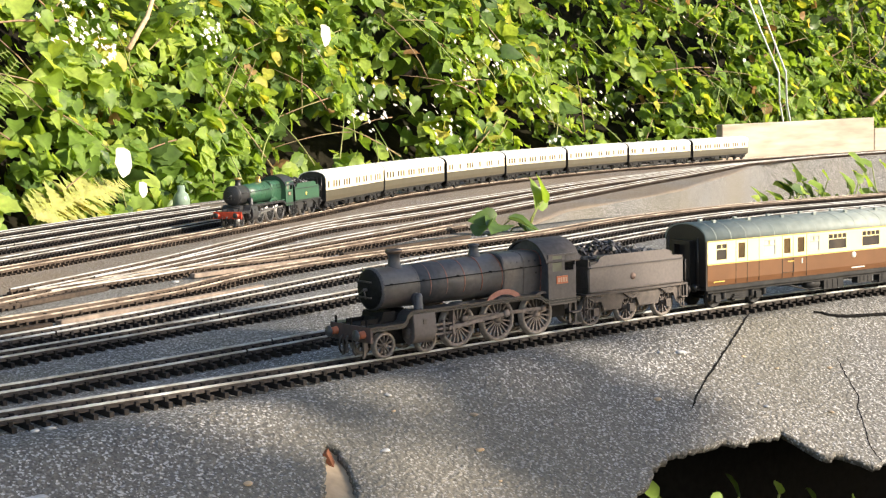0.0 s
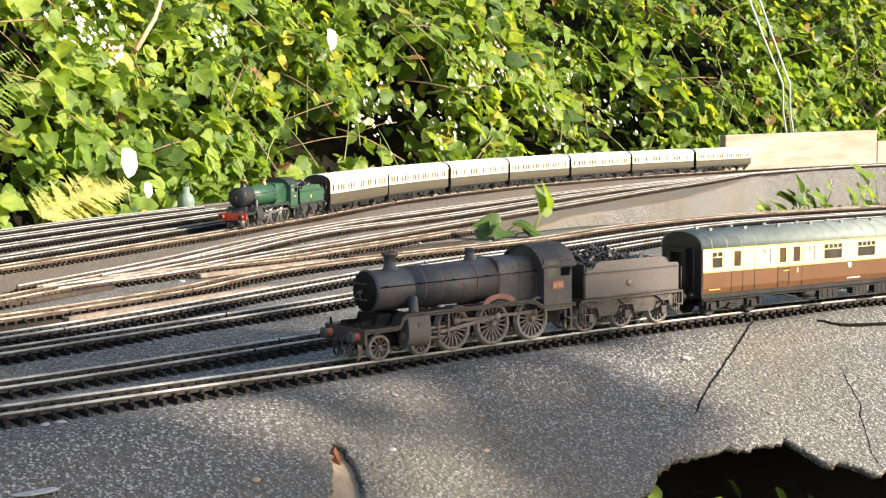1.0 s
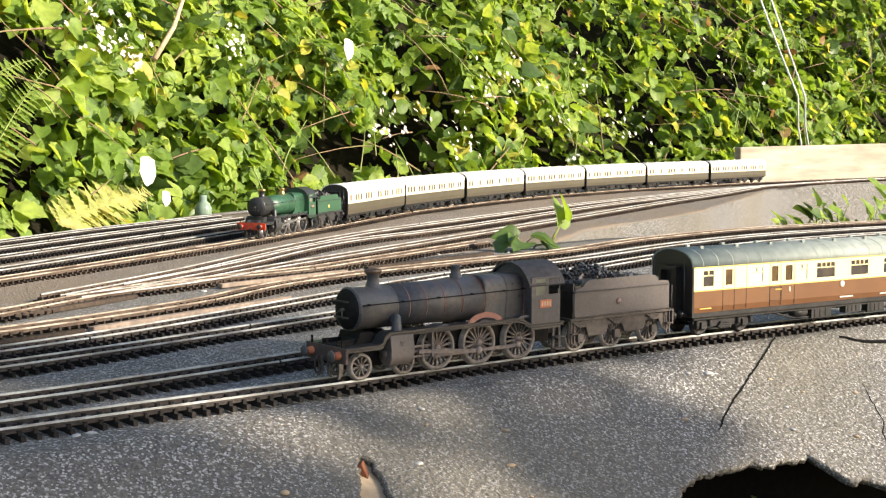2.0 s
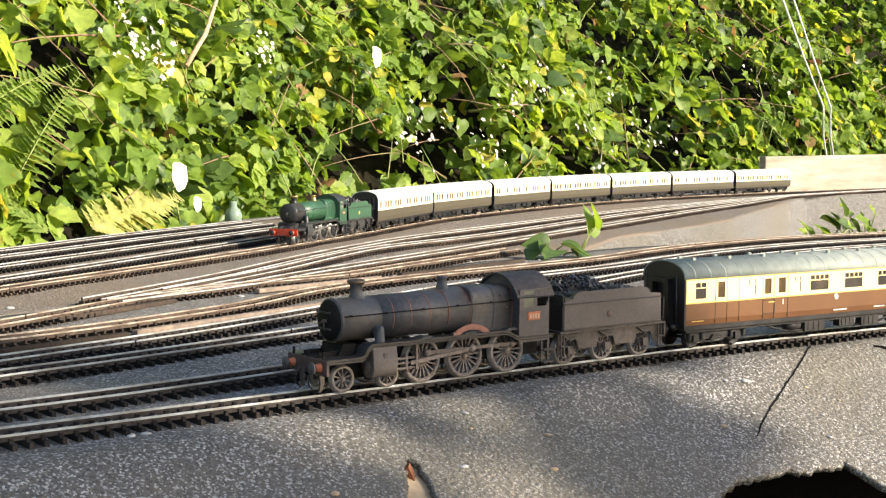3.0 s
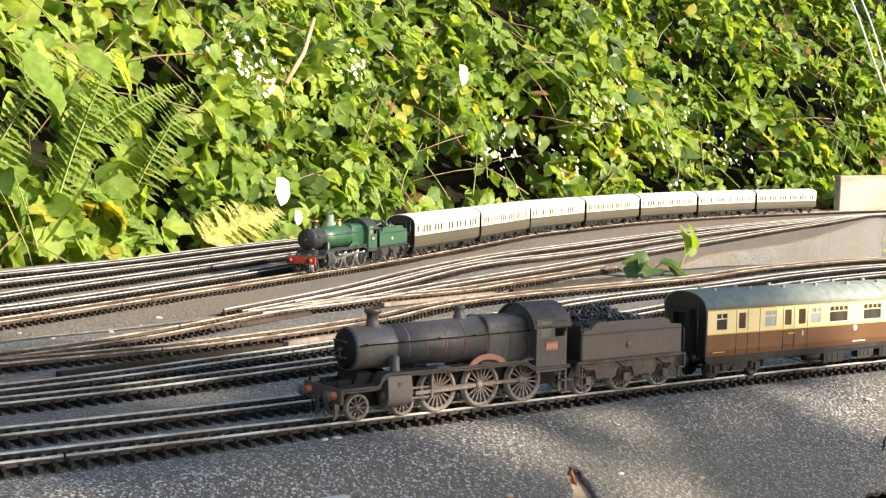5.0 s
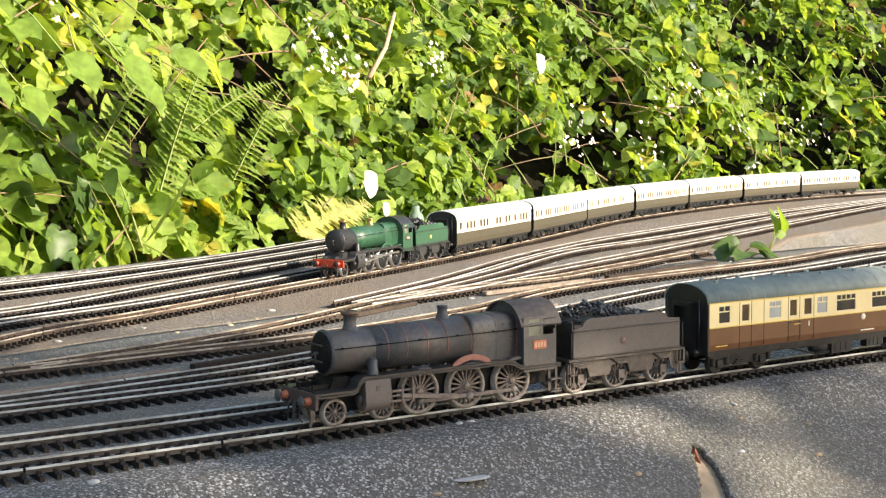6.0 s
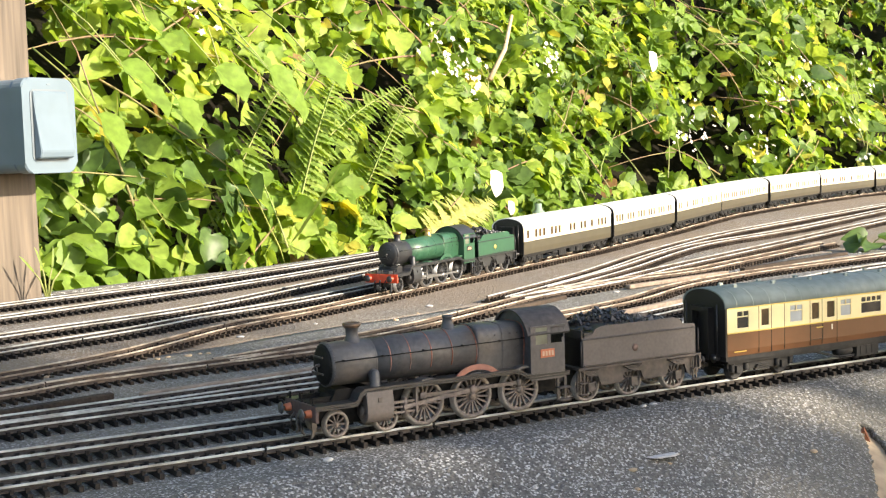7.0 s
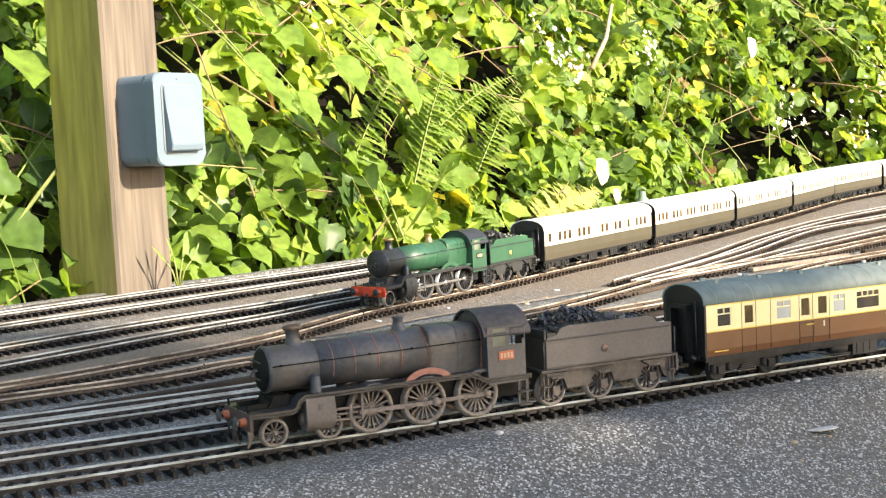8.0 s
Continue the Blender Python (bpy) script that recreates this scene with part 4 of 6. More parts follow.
def tender(label, paint, frame_mat, wheel_mat, tyre, emblem, group):
    ob = thing("locomotive_tender", label, "tender", group=group)
    L = 0.0835
    bm = bmesh.new()
    out = [(-0.0152, 0.0190), (-0.0152, 0.0338), (-0.0146, 0.0344), (0.0146, 0.0344), (0.0152, 0.0338), (0.0152, 0.0190)]
    extrude(bm, out, 0.004, L - 0.003, "x")
    tank = part("tank", bm, paint, ob, bevel=0.0003)
    for s in (-1, 1):
        bm = bmesh.new()
        lo, hi = sorted((s * 0.0152, s * 0.0158))
        out = [(0.004, 0.0335), (0.006, 0.0352), (0.011, 0.0362), (0.0130, 0.0388), (0.0165, 0.0400), (0.066, 0.0400), (0.070, 0.0388), (0.0715, 0.0362), (0.0805, 0.0355), (0.0805, 0.0335)]
        extrude(bm, out, *sorted((s * 0.0138, s * 0.0146)), "y")
        part("coal_rail", bm, paint, ob)
        bm = bmesh.new()
        for x0, x1, z0, z1 in ((0.0045, 0.080, 0.0333, 0.0340), (0.0045, 0.080, 0.0196, 0.0202)):
            box(bm, x0, x1, lo, hi - 0.0002 if s > 0 else hi, z0, z1)
        part("beading", bm, frame_mat, tank)
        bm = bmesh.new()
        lathe(bm, [(0, 0), (0, 0.0020), (0.0003, 0.0020), (0.0003, 0)], "y", 14, (0.0385, s * 0.0153 - 0.00015, 0.0265))
        part("emblem", bm, emblem, tank, "small faded round emblem")
        # outside frame with springs and axle boxes
        bm = bmesh.new()
        out = [(0.001, 0.0190), (0.001, 0.0060), (0.006, 0.0048)]
        for x in TENDER_AXLES:
            out += [(x - 0.0075, 0.0085), (x - 0.0055, 0.0135), (x + 0.0055, 0.0135), (x + 0.0075, 0.0085)]
        out += [(L - 0.004, 0.0060), (L, 0.0080), (L, 0.0190)]
        lo, hi = sorted((s * 0.0128, s * 0.0134))
        extrude(bm, out, lo, hi, "y")
        fr = part("side_frame", bm, frame_mat, ob)
        for x in TENDER_AXLES:
            bm = bmesh.new()
            box(bm, x - 0.0020, x + 0.0020, s * 0.0138 - 0.0012, s * 0.0138 + 0.0012, 0.0060, 0.0105)
            part("axle_box", bm, frame_mat, fr)
            bm = bmesh.new()
            for k in range(4):
                w = 0.0062 - 0.0013 * k
                box(bm, x - w, x + w, s * 0.0140 - 0.0008, s * 0.0140 + 0.0008, 0.0165 - 0.0008 * k, 0.0171 - 0.0008 * k)
            rod(bm, (x, s * 0.0140, 0.0105), (x, s * 0.0140, 0.0178), 0.0006, 6)
            part("leaf_spring", bm, frame_mat, fr)
        for x in (0.0015, L - 0.0055):
            bm = bmesh.new()
            for z in (0.0045, 0.0105):
                box(bm, x, x + 0.004, s * 0.0152 - 0.0014, s * 0.0152 + 0.0014, z, z + 0.0006)
            box(bm, x + 0.0005, x + 0.0012, s * 0.0146 - 0.0003, s * 0.0146 + 0.0003, 0.0045, 0.0190)
            box(bm, x + 0.0028, x + 0.0035, s * 0.0146 - 0.0003, s * 0.0146 + 0.0003, 0.0045, 0.0190)
            part("footstep", bm, frame_mat, ob)
        for x in (0.0025, L - 0.0015):
            bm = bmesh.new()
            rod(bm, (x, s * 0.0155, 0.0200), (x, s * 0.0155, 0.0330), 0.0004, 6)
            part("handrail", bm, frame_mat, ob)
        bm = bmesh.new()
        lathe(bm, [(L, 0.0019), (L + 0.0030, 0.0016), (L + 0.0030, 0.0008), (L + 0.0042, 0.0008), (L + 0.0044, 0.0028), (L + 0.0050, 0.0)], "x", 12, (0, s * 0.0115, 0.0138))
        part("buffer", bm, frame_mat, ob)
    bm = bmesh.new()
    box(bm, 0.0005, L, -0.0160, 0.0160, 0.0178, 0.0190)
    box(bm, 0.004, L - 0.004, -0.0055, 0.0055, 0.0060, 0.0178)
    box(bm, L - 0.0012, L, -0.0160, 0.0160, 0.0100, 0.0178)
    box(bm, 0.0040, 0.0048, -0.0140, 0.0140, 0.0190, 0.0385)
    box(bm, 0.0715, 0.0723, -0.0140, 0.0140, 0.0340, 0.0385)
    box(bm, -0.006, 0.002, -0.003, 0.003, 0.0105, 0.0130)
    part("underframe", bm, frame_mat, ob)
    bm = bmesh.new()
    rng = random.Random(5)
    for k in range(210):
        x, y = rng.uniform(0.007, 0.070), rng.uniform(-0.0125, 0.0125)
        top = 0.0382 + 0.0088 * math.exp(-((x - 0.028) / 0.022) ** 2) * (1 - (y / 0.017) ** 2)
        c = Vector((x, y, top - rng.uniform(0, 0.003)))
        r = rng.uniform(0.0014, 0.0030)
        q = Euler((rng.uniform(0, 6), rng.uniform(0, 6), 0)).to_matrix()
        vs = [bm.verts.new(c + q @ Vector([rng.uniform(0.5, 1) * r * u for u in p])) for p in ((1, 0, 0), (-1, 0, 0), (0, 1, 0), (0, -1, 0), (0, 0, 1), (0, 0, -1))]
        for f in ((0, 2, 4), (2, 1, 4), (1, 3, 4), (3, 0, 4), (2, 0, 5), (1, 2, 5), (3, 1, 5), (0, 3, 5)):
            bm.faces.new([vs[i] for i in f])
    box(bm, 0.006, 0.071, -0.0136, 0.0136, 0.0335, 0.0370)
    tagged(part("coal", bm, COAL, ob, "heap of black coal"), kind="stuff")
    wm, ws = wheel_mesh(0.0082, [wheel_mat, tyre]), spoke_mesh(0.0082, wheel_mat)
    wheels = [(spoked("tender_wheel", wm, ws, 12, ob), (x, s * 0.0090, 0.0082), 0) for s in (-1, 1) for x in TENDER_AXLES]
    return ob, wheels


def coach_bogie(ob, x, wb, mat, s_all=(-1, 1)):
    """A four-wheel bogie: side frames, springs, bolster and its wheels."""
    bm = bmesh.new()
    for s in (-1, 1):
        out = [(x - wb / 2 - 0.008, 0.0075), (x - wb / 2 - 0.008, 0.0105), (x - wb / 2, 0.0120), (x - 0.006, 0.0105), (x + 0.006, 0.0105), (x + wb / 2, 0.0120), (x + wb / 2 + 0.008, 0.0105),
               (x + wb / 2 + 0.008, 0.0068), (x + wb / 2 + 0.004, 0.0044), (x + wb / 2 - 0.004, 0.0044), (x + 0.007, 0.0052), (x - 0.007, 0.0052), (x - wb / 2 + 0.004, 0.0044), (x - wb / 2 - 0.004, 0.0044)]
        lo, hi = sorted((s * 0.0122, s * 0.0132))
        extrude(bm, out, lo, hi, "y")
        for q in (x - wb / 2, x + wb / 2):
            box(bm, q - 0.0022, q + 0.0022, s * 0.0136 - 0.0012, s * 0.0136 + 0.0012, 0.0042, 0.0082)
            for w in (-0.0052, 0.0052):
                lathe(bm, [(0.0055, 0.0014), (0.0062, 0.0017), (0.0070, 0.0014), (0.0078, 0.0017), (0.0086, 0.0014), (0.0095, 0.0016)], "z", 8, (q + w, s * 0.0136, 0))
        for k in range(3):
            box(bm, x - 0.0055 + k * 0.001, x + 0.0055 - k * 0.001, s * 0.0138 - 0.001, s * 0.0138 + 0.001, 0.0046 + 0.0012 * k, 0.0054 + 0.0012 * k)
    box(bm, x - 0.004, x + 0.004, -0.0125, 0.0125, 0.0070, 0.0125)
    bg = part("bogie", bm, mat, ob)
    for q in (x - wb / 2, x + wb / 2):
        bm = bmesh.new()
        for s in (-1, 1):
            lathe(bm, [(s * 0.0078, 0.0), (s * 0.0078, 0.0060), (s * 0.0088, 0.0066), (s * 0.0090, 0.0058), (s * 0.0106, 0.0058), (s * 0.0106, 0.0046), (s * 0.0099, 0.0044), (s * 0.0102, 0.0)], "y", 20, (q, 0, 0.0058))
        rod(bm, (q, -0.0078, 0.0058), (q, 0.0078, 0.0058), 0.0010, 8)
        part("wheelset", bm, UNDER, bg)


def coach(label, length, upper, lower, roof, windows, group, waist=0.0262, eaves=0.0408, top=0.0508, half=0.0180, detail=True, vents=9, floor_z=0.0128):
    """A bogie coach; windows: rows of (start, width, bottom, top, glass, lights)."""
    ob = thing("railway_coach", label, "railway coach", group=group)
    bm = bmesh.new()
    out = [(-half * 0.955, floor_z), (-half, 0.0180), (-half, waist), (half, waist), (half, 0.0180), (half * 0.955, floor_z)]
    extrude(bm, out, 0.0012, length - 0.0012, "x")
    low = part("lower_side", bm, lower, ob)
    bm = bmesh.new()
    for s in (-1, 1):
        lo, hi = sorted((s * (half - 0.0012), s * half))
        # the side between the windows
        spans = sorted((w[0], w[0] + w[1], w[2], w[3]) for w in windows)
        x = 0.0012
        for a, b, z0, z1 in spans:
            box(bm, x, a, lo, hi, waist, eaves)
            box(bm, a, b, lo, hi, waist, z0)
            box(bm, a, b, lo, hi, z1, eaves)
            x = b
        box(bm, x, length - 0.0012, lo, hi, waist, eaves)
    box(bm, 0.002, length - 0.002, -half * 0.8, half * 0.8, eaves - 0.002, eaves)
    up = part("upper_side", bm, upper, ob)
    for a, w, z0, z1, gl, lights in windows:
        for s in (-1, 1):
            bm = bmesh.new()
            lo, hi = sorted((s * (half - 0.0010), s * (half - 0.0005)))
            box(bm, a, a + w, lo, hi, z0, z1)
            win = part("window", bm, gl, up)
            if lights:
                bm = bmesh.new()
                lo, hi = sorted((s * (half - 0.0006), s * (half + 0.0001)))
                zb = z1 - (z1 - z0) * 0.32
                box(bm, a, a + w, lo, hi, zb - 0.0003, zb + 0.0003)
                for k in range(1, lights):
                    box(bm, a + w * k / lights - 0.0003, a + w * k / lights + 0.0003, lo, hi, zb, z1)
                part("glazing_bar", bm, upper, win)
    if detail:
        for s in (-1, 1):
            for z in (waist, eaves - 0.0007):
                bm = bmesh.new()
                lo, hi = sorted((s * half, s * (half + 0.00015)))
                box(bm, 0.0012, length - 0.0012, lo, hi, z - 0.0003, z + 0.0003)
                part("lining", bm, YELLOW, up, "thin yellow lining")
    # ends with gangway
    for e in (0, 1):
        bm = bmesh.new()
        n = 14
        arch = [(half * math.sin(radians(a)), eaves + (top - eaves) * math.cos(radians(a))) for a in [-90 + 180 * k / n for k in range(n + 1)]]
        out = [(y * 0.99, z - 0.0003) for y, z in arch] + [(half * 0.99, floor_z), (-half * 0.99, floor_z)]
        x0, x1 = (0.0, 0.0013) if e == 0 else (length - 0.0013, length)
        extrude(bm, out, x0, x1, "x")
        end = part("coach_end", bm, COACH_BLACK, ob)
        bm = bmesh.new()
        sx = -1 if e == 0 else 1
        xa, xb = sorted((x0 if e == 0 else x1, (x0 if e == 0 else x1) + sx * 0.0042))
        for y in (-0.0068, 0.0068):
            box(bm, xa, xb, y - 0.0012, y + 0.0012, 0.0125, 0.0410)
        box(bm, xa, xb, -0.0080, 0.0080, 0.0395, 0.0420)
        for y in (-0.0130, 0.0130):
            rod(bm, ((xa + xb) / 2, y, 0.0145), ((xa + xb) / 2, y, 0.0440), 0.00045, 6)
        part("gangway", bm, COACH_BLACK, end)
        bm = bmesh.new()
        for y in (-0.0115, 0.0115):
            lathe(bm, [(x0, 0.0018), (x0 + sx * 0.0035, 0.0015), (x0 + sx * 0.0036, 0.0027), (x0 + sx * 0.0045, 0.0)], "x", 12, (0, y, 0.0138))
        box(bm, min(x0, x0 + sx * 0.007), max(x0, x0 + sx * 0.007), -0.003, 0.003, 0.0078, 0.0098)
        part("buffer", bm, COACH_BLACK, end)
    # roof
    bm = bmesh.new()
    n = 16
    h2 = half + 0.0004
    arc = [(h2 * math.sin(radians(a)), eaves + (top - eaves) * max(0, math.cos(radians(a))) ** 0.85) for a in [-90 + 180 * k / n for k in range(n + 1)]]
    for f in extrude(bm, arc + [(y * 0.96, z - 0.0007) for y, z in arc[::-1]], -0.0004, length + 0.0004, "x"):
        f.smooth = len(f.verts) == 4
    rf = part("roof", bm, roof, ob)
    if detail:
        k = 0
        x = 0.008
        while x < length:
            bm = bmesh.new()
            ring = [(y * 1.006, eaves + (z - eaves) * 1.01 + 0.00005) for y, z in arc]
            extrude(bm, ring + [(y * 0.985, z - 0.0004) for y, z in ring[::-1]], x - 0.00022, x + 0.00022, "x")
            part("roof_rib", bm, roof, rf)
            x += 0.0122
    for k in range(vents):
        x = (k + 0.6) * length / vents
        for y in ((-0.006, 0.006) if detail else (-0.004,)):
            bm = bmesh.new()
            box(bm, x - 0.0014, x + 0.0014, y - 0.0010, y + 0.0010, top - 0.0016, top + 0.0010)
            part("roof_ventilator", bm, roof, rf, bevel=0.0003)
    # underframe
    bm = bmesh.new()
    box(bm, 0.001, length - 0.001, -half * 0.94, half * 0.94, 0.0118, floor_z)
    for s in (-1, 1):
        box(bm, 0.004, length - 0.004, s * 0.0145 - 0.0006, s * 0.0145 + 0.0006, 0.0100, 0.0118)
        for x in (0.35, 0.65):
            rod(bm, (length * x, s * 0.013, 0.0050), (length * (x + (0.07 if x < 0.5 else -0.07)), s * 0.013, 0.0050), 0.0007, 6)
            rod(bm, (length * x, s * 0.013, 0.0050), (length * (x - (0.09 if x < 0.5 else -0.09)), s * 0.013, 0.0108), 0.0007, 6)
            rod(bm, (length * x, s * 0.013, 0.0050), (length * x, s * 0.013, 0.0108), 0.0006, 6)
    uf = part("underframe", bm, UNDER, ob)
    for x, w, z in ((0.40, 0.018, 0.0040), (0.52, 0.014, 0.0055), (0.60, 0.016, 0.0045)):
        for s in (-1, 1):
            bm = bmesh.new()
            box(bm, length * x, length * x + w, s * 0.0125 - 0.0025, s * 0.0125 + 0.0025, z, 0.0115)
            for k in range(3):
                box(bm, length * x + w * (0.15 + 0.27 * k), length * x + w * (0.33 + 0.27 * k), s * 0.0125 - 0.0028, s * 0.0125 + 0.0028, z + 0.0008, 0.0102)
            part("battery_box", bm, UNDER, uf)
    bm = bmesh.new()
    lathe(bm, [(length * 0.345, 0), (length * 0.345, 0.0028), (length * 0.39, 0.0028), (length * 0.39, 0)], "x", 12, (0, -0.0115, 0.0082))
    part("vacuum_cylinder", bm, UNDER, uf)
    for x in (0.030, length - 0.030):
        coach_bogie(ob, x, 0.034 if detail else 0.032, UNDER)
    return ob


loco, loco_gear = locomotive("weathered sooty black steam engine with faded red name plate", LOCO_BLACK, LOCO_BLACK, LOCO_SOOT, WHEEL_DUST, RIM_DUST, ORANGE_LINE, BEAM_SOOT, WHEEL_DUST, PLATE_RED, NAME_RED, "train on the front line")
loco_tender, loco_tender_wheels = tender("brown-dusted black tender heaped with coal", TENDER_DUST, LOCO_SOOT, WHEEL_DUST, RIM_DUST, EMBLEM, "train on the front line")
Z0, Z1 = 0.0302, 0.0396
front_windows = [(0.0085, 0.0085, Z0, Z1, GLASS_DARK, 2), (0.0265, 0.0058, Z0, Z1, GLASS_TAN, 0), (0.0485, 0.0095, Z0, Z1, GLASS_FROST, 2), (0.0655, 0.0058, Z0, Z1, GLASS_TAN, 0), (0.0775, 0.0062, Z0, Z1, GLASS_TAN, 0),
                 (0.0885, 0.0085, Z0, Z1, GLASS_FROST, 2), (0.1055, 0.0165, Z0, Z1, GLASS_DARK, 4)]
front_windows += [(0.1055 + 0.0315 * k, 0.0165, Z0, Z1, GLASS_DARK, 4) for k in range(1, 4)] + [(0.2320, 0.0062, Z0, Z1, GLASS_DARK, 0), (0.2450, 0.0085, Z0, Z1, GLASS_FROST, 0)]
front_coach = coach("cream and chocolate bogie coach with grey ribbed roof", 0.262, CREAM, CHOCOLATE, ROOF_GREY, front_windows, "train on the front line", waist=0.0278, eaves=0.0424, top=0.0524, floor_z=0.0146)
COACH_X = 0.2580
# doors, roundel and lettering on the front coach
for x in (0.0245, 0.0340, 0.0440, 0.0640, 0.0735, 0.0855):
    bm = bmesh.new()
    box(bm, x - 0.00015, x + 0.00015, -0.01812, -0.0178, 0.0152, 0.0416)
    part("door_seam", bm, UNDER, front_coach)
bm = bmesh.new()
lathe(bm, [(-0.0183, 0), (-0.0183, 0.0019), (-0.0179, 0.0019)], "y", 20, (0.1290, 0, 0.0251))
part("roundel", bm, LETTER, front_coach, "small round cream crest")
for x, z, w, h, m in ((0.006, 0.0168, 0.009, 0.0005, YELLOW), (0.0690, 0.0248, 0.005, 0.0005, YELLOW), (0.0810, 0.0231, 0.0008, 0.0030, LETTER), (0.1270, 0.0164, 0.012, 0.0007, LETTER), (0.1650, 0.0164, 0.010, 0.0007, LETTER)):
    bm = bmesh.new()
    box(bm, x, x + w, -0.0183, -0.0179, z, z + h)
    part("lettering_bar", bm, m, front_coach)
for a, b, c, d in ((0.0640, 0.0742, 0.0181, 0.0184), (0.0640, 0.0742, 0.0261, 0.0264), (0.0640, 0.0643, 0.0181, 0.0264), (0.0739, 0.0742, 0.0181, 0.0264)):
    bm = bmesh.new()
    box(bm, a, b, -0.01815, -0.0179, c, d)
    part("hatch_seam", bm, UNDER, front_coach)

green, green_gear = locomotive("clean dark green steam engine with red buffer beam", GREEN, SMOKEBOX, SMOKEBOX, SMOKEBOX, STEEL, GREEN, BEAM_RED, STEEL, SMOKEBOX, GREEN, "train on the back line")
green_tender, green_tender_wheels = tender("clean dark green tender with yellow emblem", GREEN, SMOKEBOX, SMOKEBOX, STEEL, YELLOW, "train on the back line")
wy = [(0.008 + 0.0098 * k, 0.0062, 0.0292, 0.0376, GLASS_BROWN, 0) for k in range(22)]
plan_a = [w for k, w in enumerate(wy) if k not in (1, 5, 9, 10, 13, 16, 18)]
plan_b = [w for k, w in enumerate(wy) if k % 4 != 3]
plan_c = [w for k, w in enumerate(wy) if k in (0, 1, 4, 7, 8, 9, 12, 15, 16, 17, 20)]
COACH_LEN, COACH_PITCH = 0.2335, 0.2425
kinds = [coach("cream and brown bogie coach with white roof", COACH_LEN, CREAM_PALE, OLIVE, ROOF_WHITE, p, "train on the back line", detail=False, vents=7) for p in (plan_a, plan_b, plan_c)]
back_coaches = [kinds[0], kinds[1], kinds[2]] + [copy_thing(kinds[i], Matrix()) for i in (1, 0, 2, 1)]

# ---- how the trains run: metres gone by, time by time ----
FRONT_RUN = [(0, -0.0040), (0.5, -0.0040), (1, 0.0040), (1.5, 0.0158), (3, 0.0703), (3.5, 0.0919), (4, 0.1142), (4.5, 0.1355), (5, 0.1632), (6.5, 0.3070), (7, 0.3667), (7.5, 0.4265), (8, 0.4870)]
BACK_RUN = [(0, 0.0), (3.0, 0.002), (3.5, 0.018), (4, 0.075), (4.5, 0.145), (5, 0.218), (6.5, 0.438), (7, 0.531), (7.5, 0.628), (8, 0.738)]


def at_x(line, x):
    return float(np.interp(x, line[0][:, 0], line[1]))


FRONT_D0 = at_x(LINE["A"], 0.0)
BACK_D0 = 1.862


def ride(line, d, a, b):
    """The pose of a vehicle whose front face is at d, resting on pivots a and b behind it."""
    xa, ya, _ = on_line(line, d + a)
    xb, yb, _ = on_line(line, d + b)
    q = math.atan2(yb - ya, xb - xa)
    return pose(xa - a * math.cos(q), ya - a * math.sin(q), RAIL_Z, 0, 0, math.degrees(q))


# ---- post and switch ----
post = thing("wooden_post", "square wooden post, algae-green on one side", "post", pose(-0.330, 0.790, 0, -1.2, 0.8, 31))
bm = bmesh.new()
a = 0.038
for f in box(bm, -a, a, -a, a, -0.78, 1.1):
    n = f.calc_center_median()
    f.material_index = 1 if n.x < -a * 0.9 else 0
part("timber", bm, [POST_BROWN, POST_ALGAE], post, bevel=0.003)
switch = thing("outdoor_switch", "grey-blue weatherproof rocker switch box on the post", "light switch", pose(-0.330, 0.790, 0, -1.2, 0.8, 31) @ pose(0.006, -a, 0.162))


def round_box(bm, x0, x1, y0, y1, z0, z1, r, n=5, mat=0):
    out = []
    for cx, cz, a0 in ((x1 - r, z1 - r, 0), (x0 + r, z1 - r, 90), (x0 + r, z0 + r, 180), (x1 - r, z0 + r, 270)):
        out += [(cx + r * math.cos(radians(a0 + 90 * k / n)), cz + r * math.sin(radians(a0 + 90 * k / n))) for k in range(n + 1)]
    extrude(bm, out, y0, y1, "y", mat)


bm = bmesh.new()
round_box(bm, -0.030, 0.036, -0.034, 0.0, -0.043, 0.043, 0.009)
part("switch_body", bm, PLASTIC, switch, bevel=0.0012)
bm = bmesh.new()
round_box(bm, -0.031, 0.037, -0.048, -0.0345, -0.044, 0.044, 0.010)
face = part("face_plate", bm, PLASTIC, switch, bevel=0.0016)
bm = bmesh.new()
round_box(bm, -0.0215, 0.0275, -0.0487, -0.0475, -0.0335, 0.0335, 0.006)
part("rocker_recess", bm, PLASTIC_DARK, face)
bm = bmesh.new()
extrude(bm, [(-0.0485, -0.031), (-0.0560, -0.030), (-0.0575, -0.024), (-0.0520, 0.010), (-0.0505, 0.031), (-0.0485, 0.032)], -0.019, 0.025, "x")
part("rocker", bm, PLASTIC, face, bevel=0.0012)
bm = bmesh.new()
box(bm, 0.001, 0.005, -0.0488, -0.048, 0.0375, 0.0387)
part("indicator_slot", bm, PLASTIC_DARK, face)

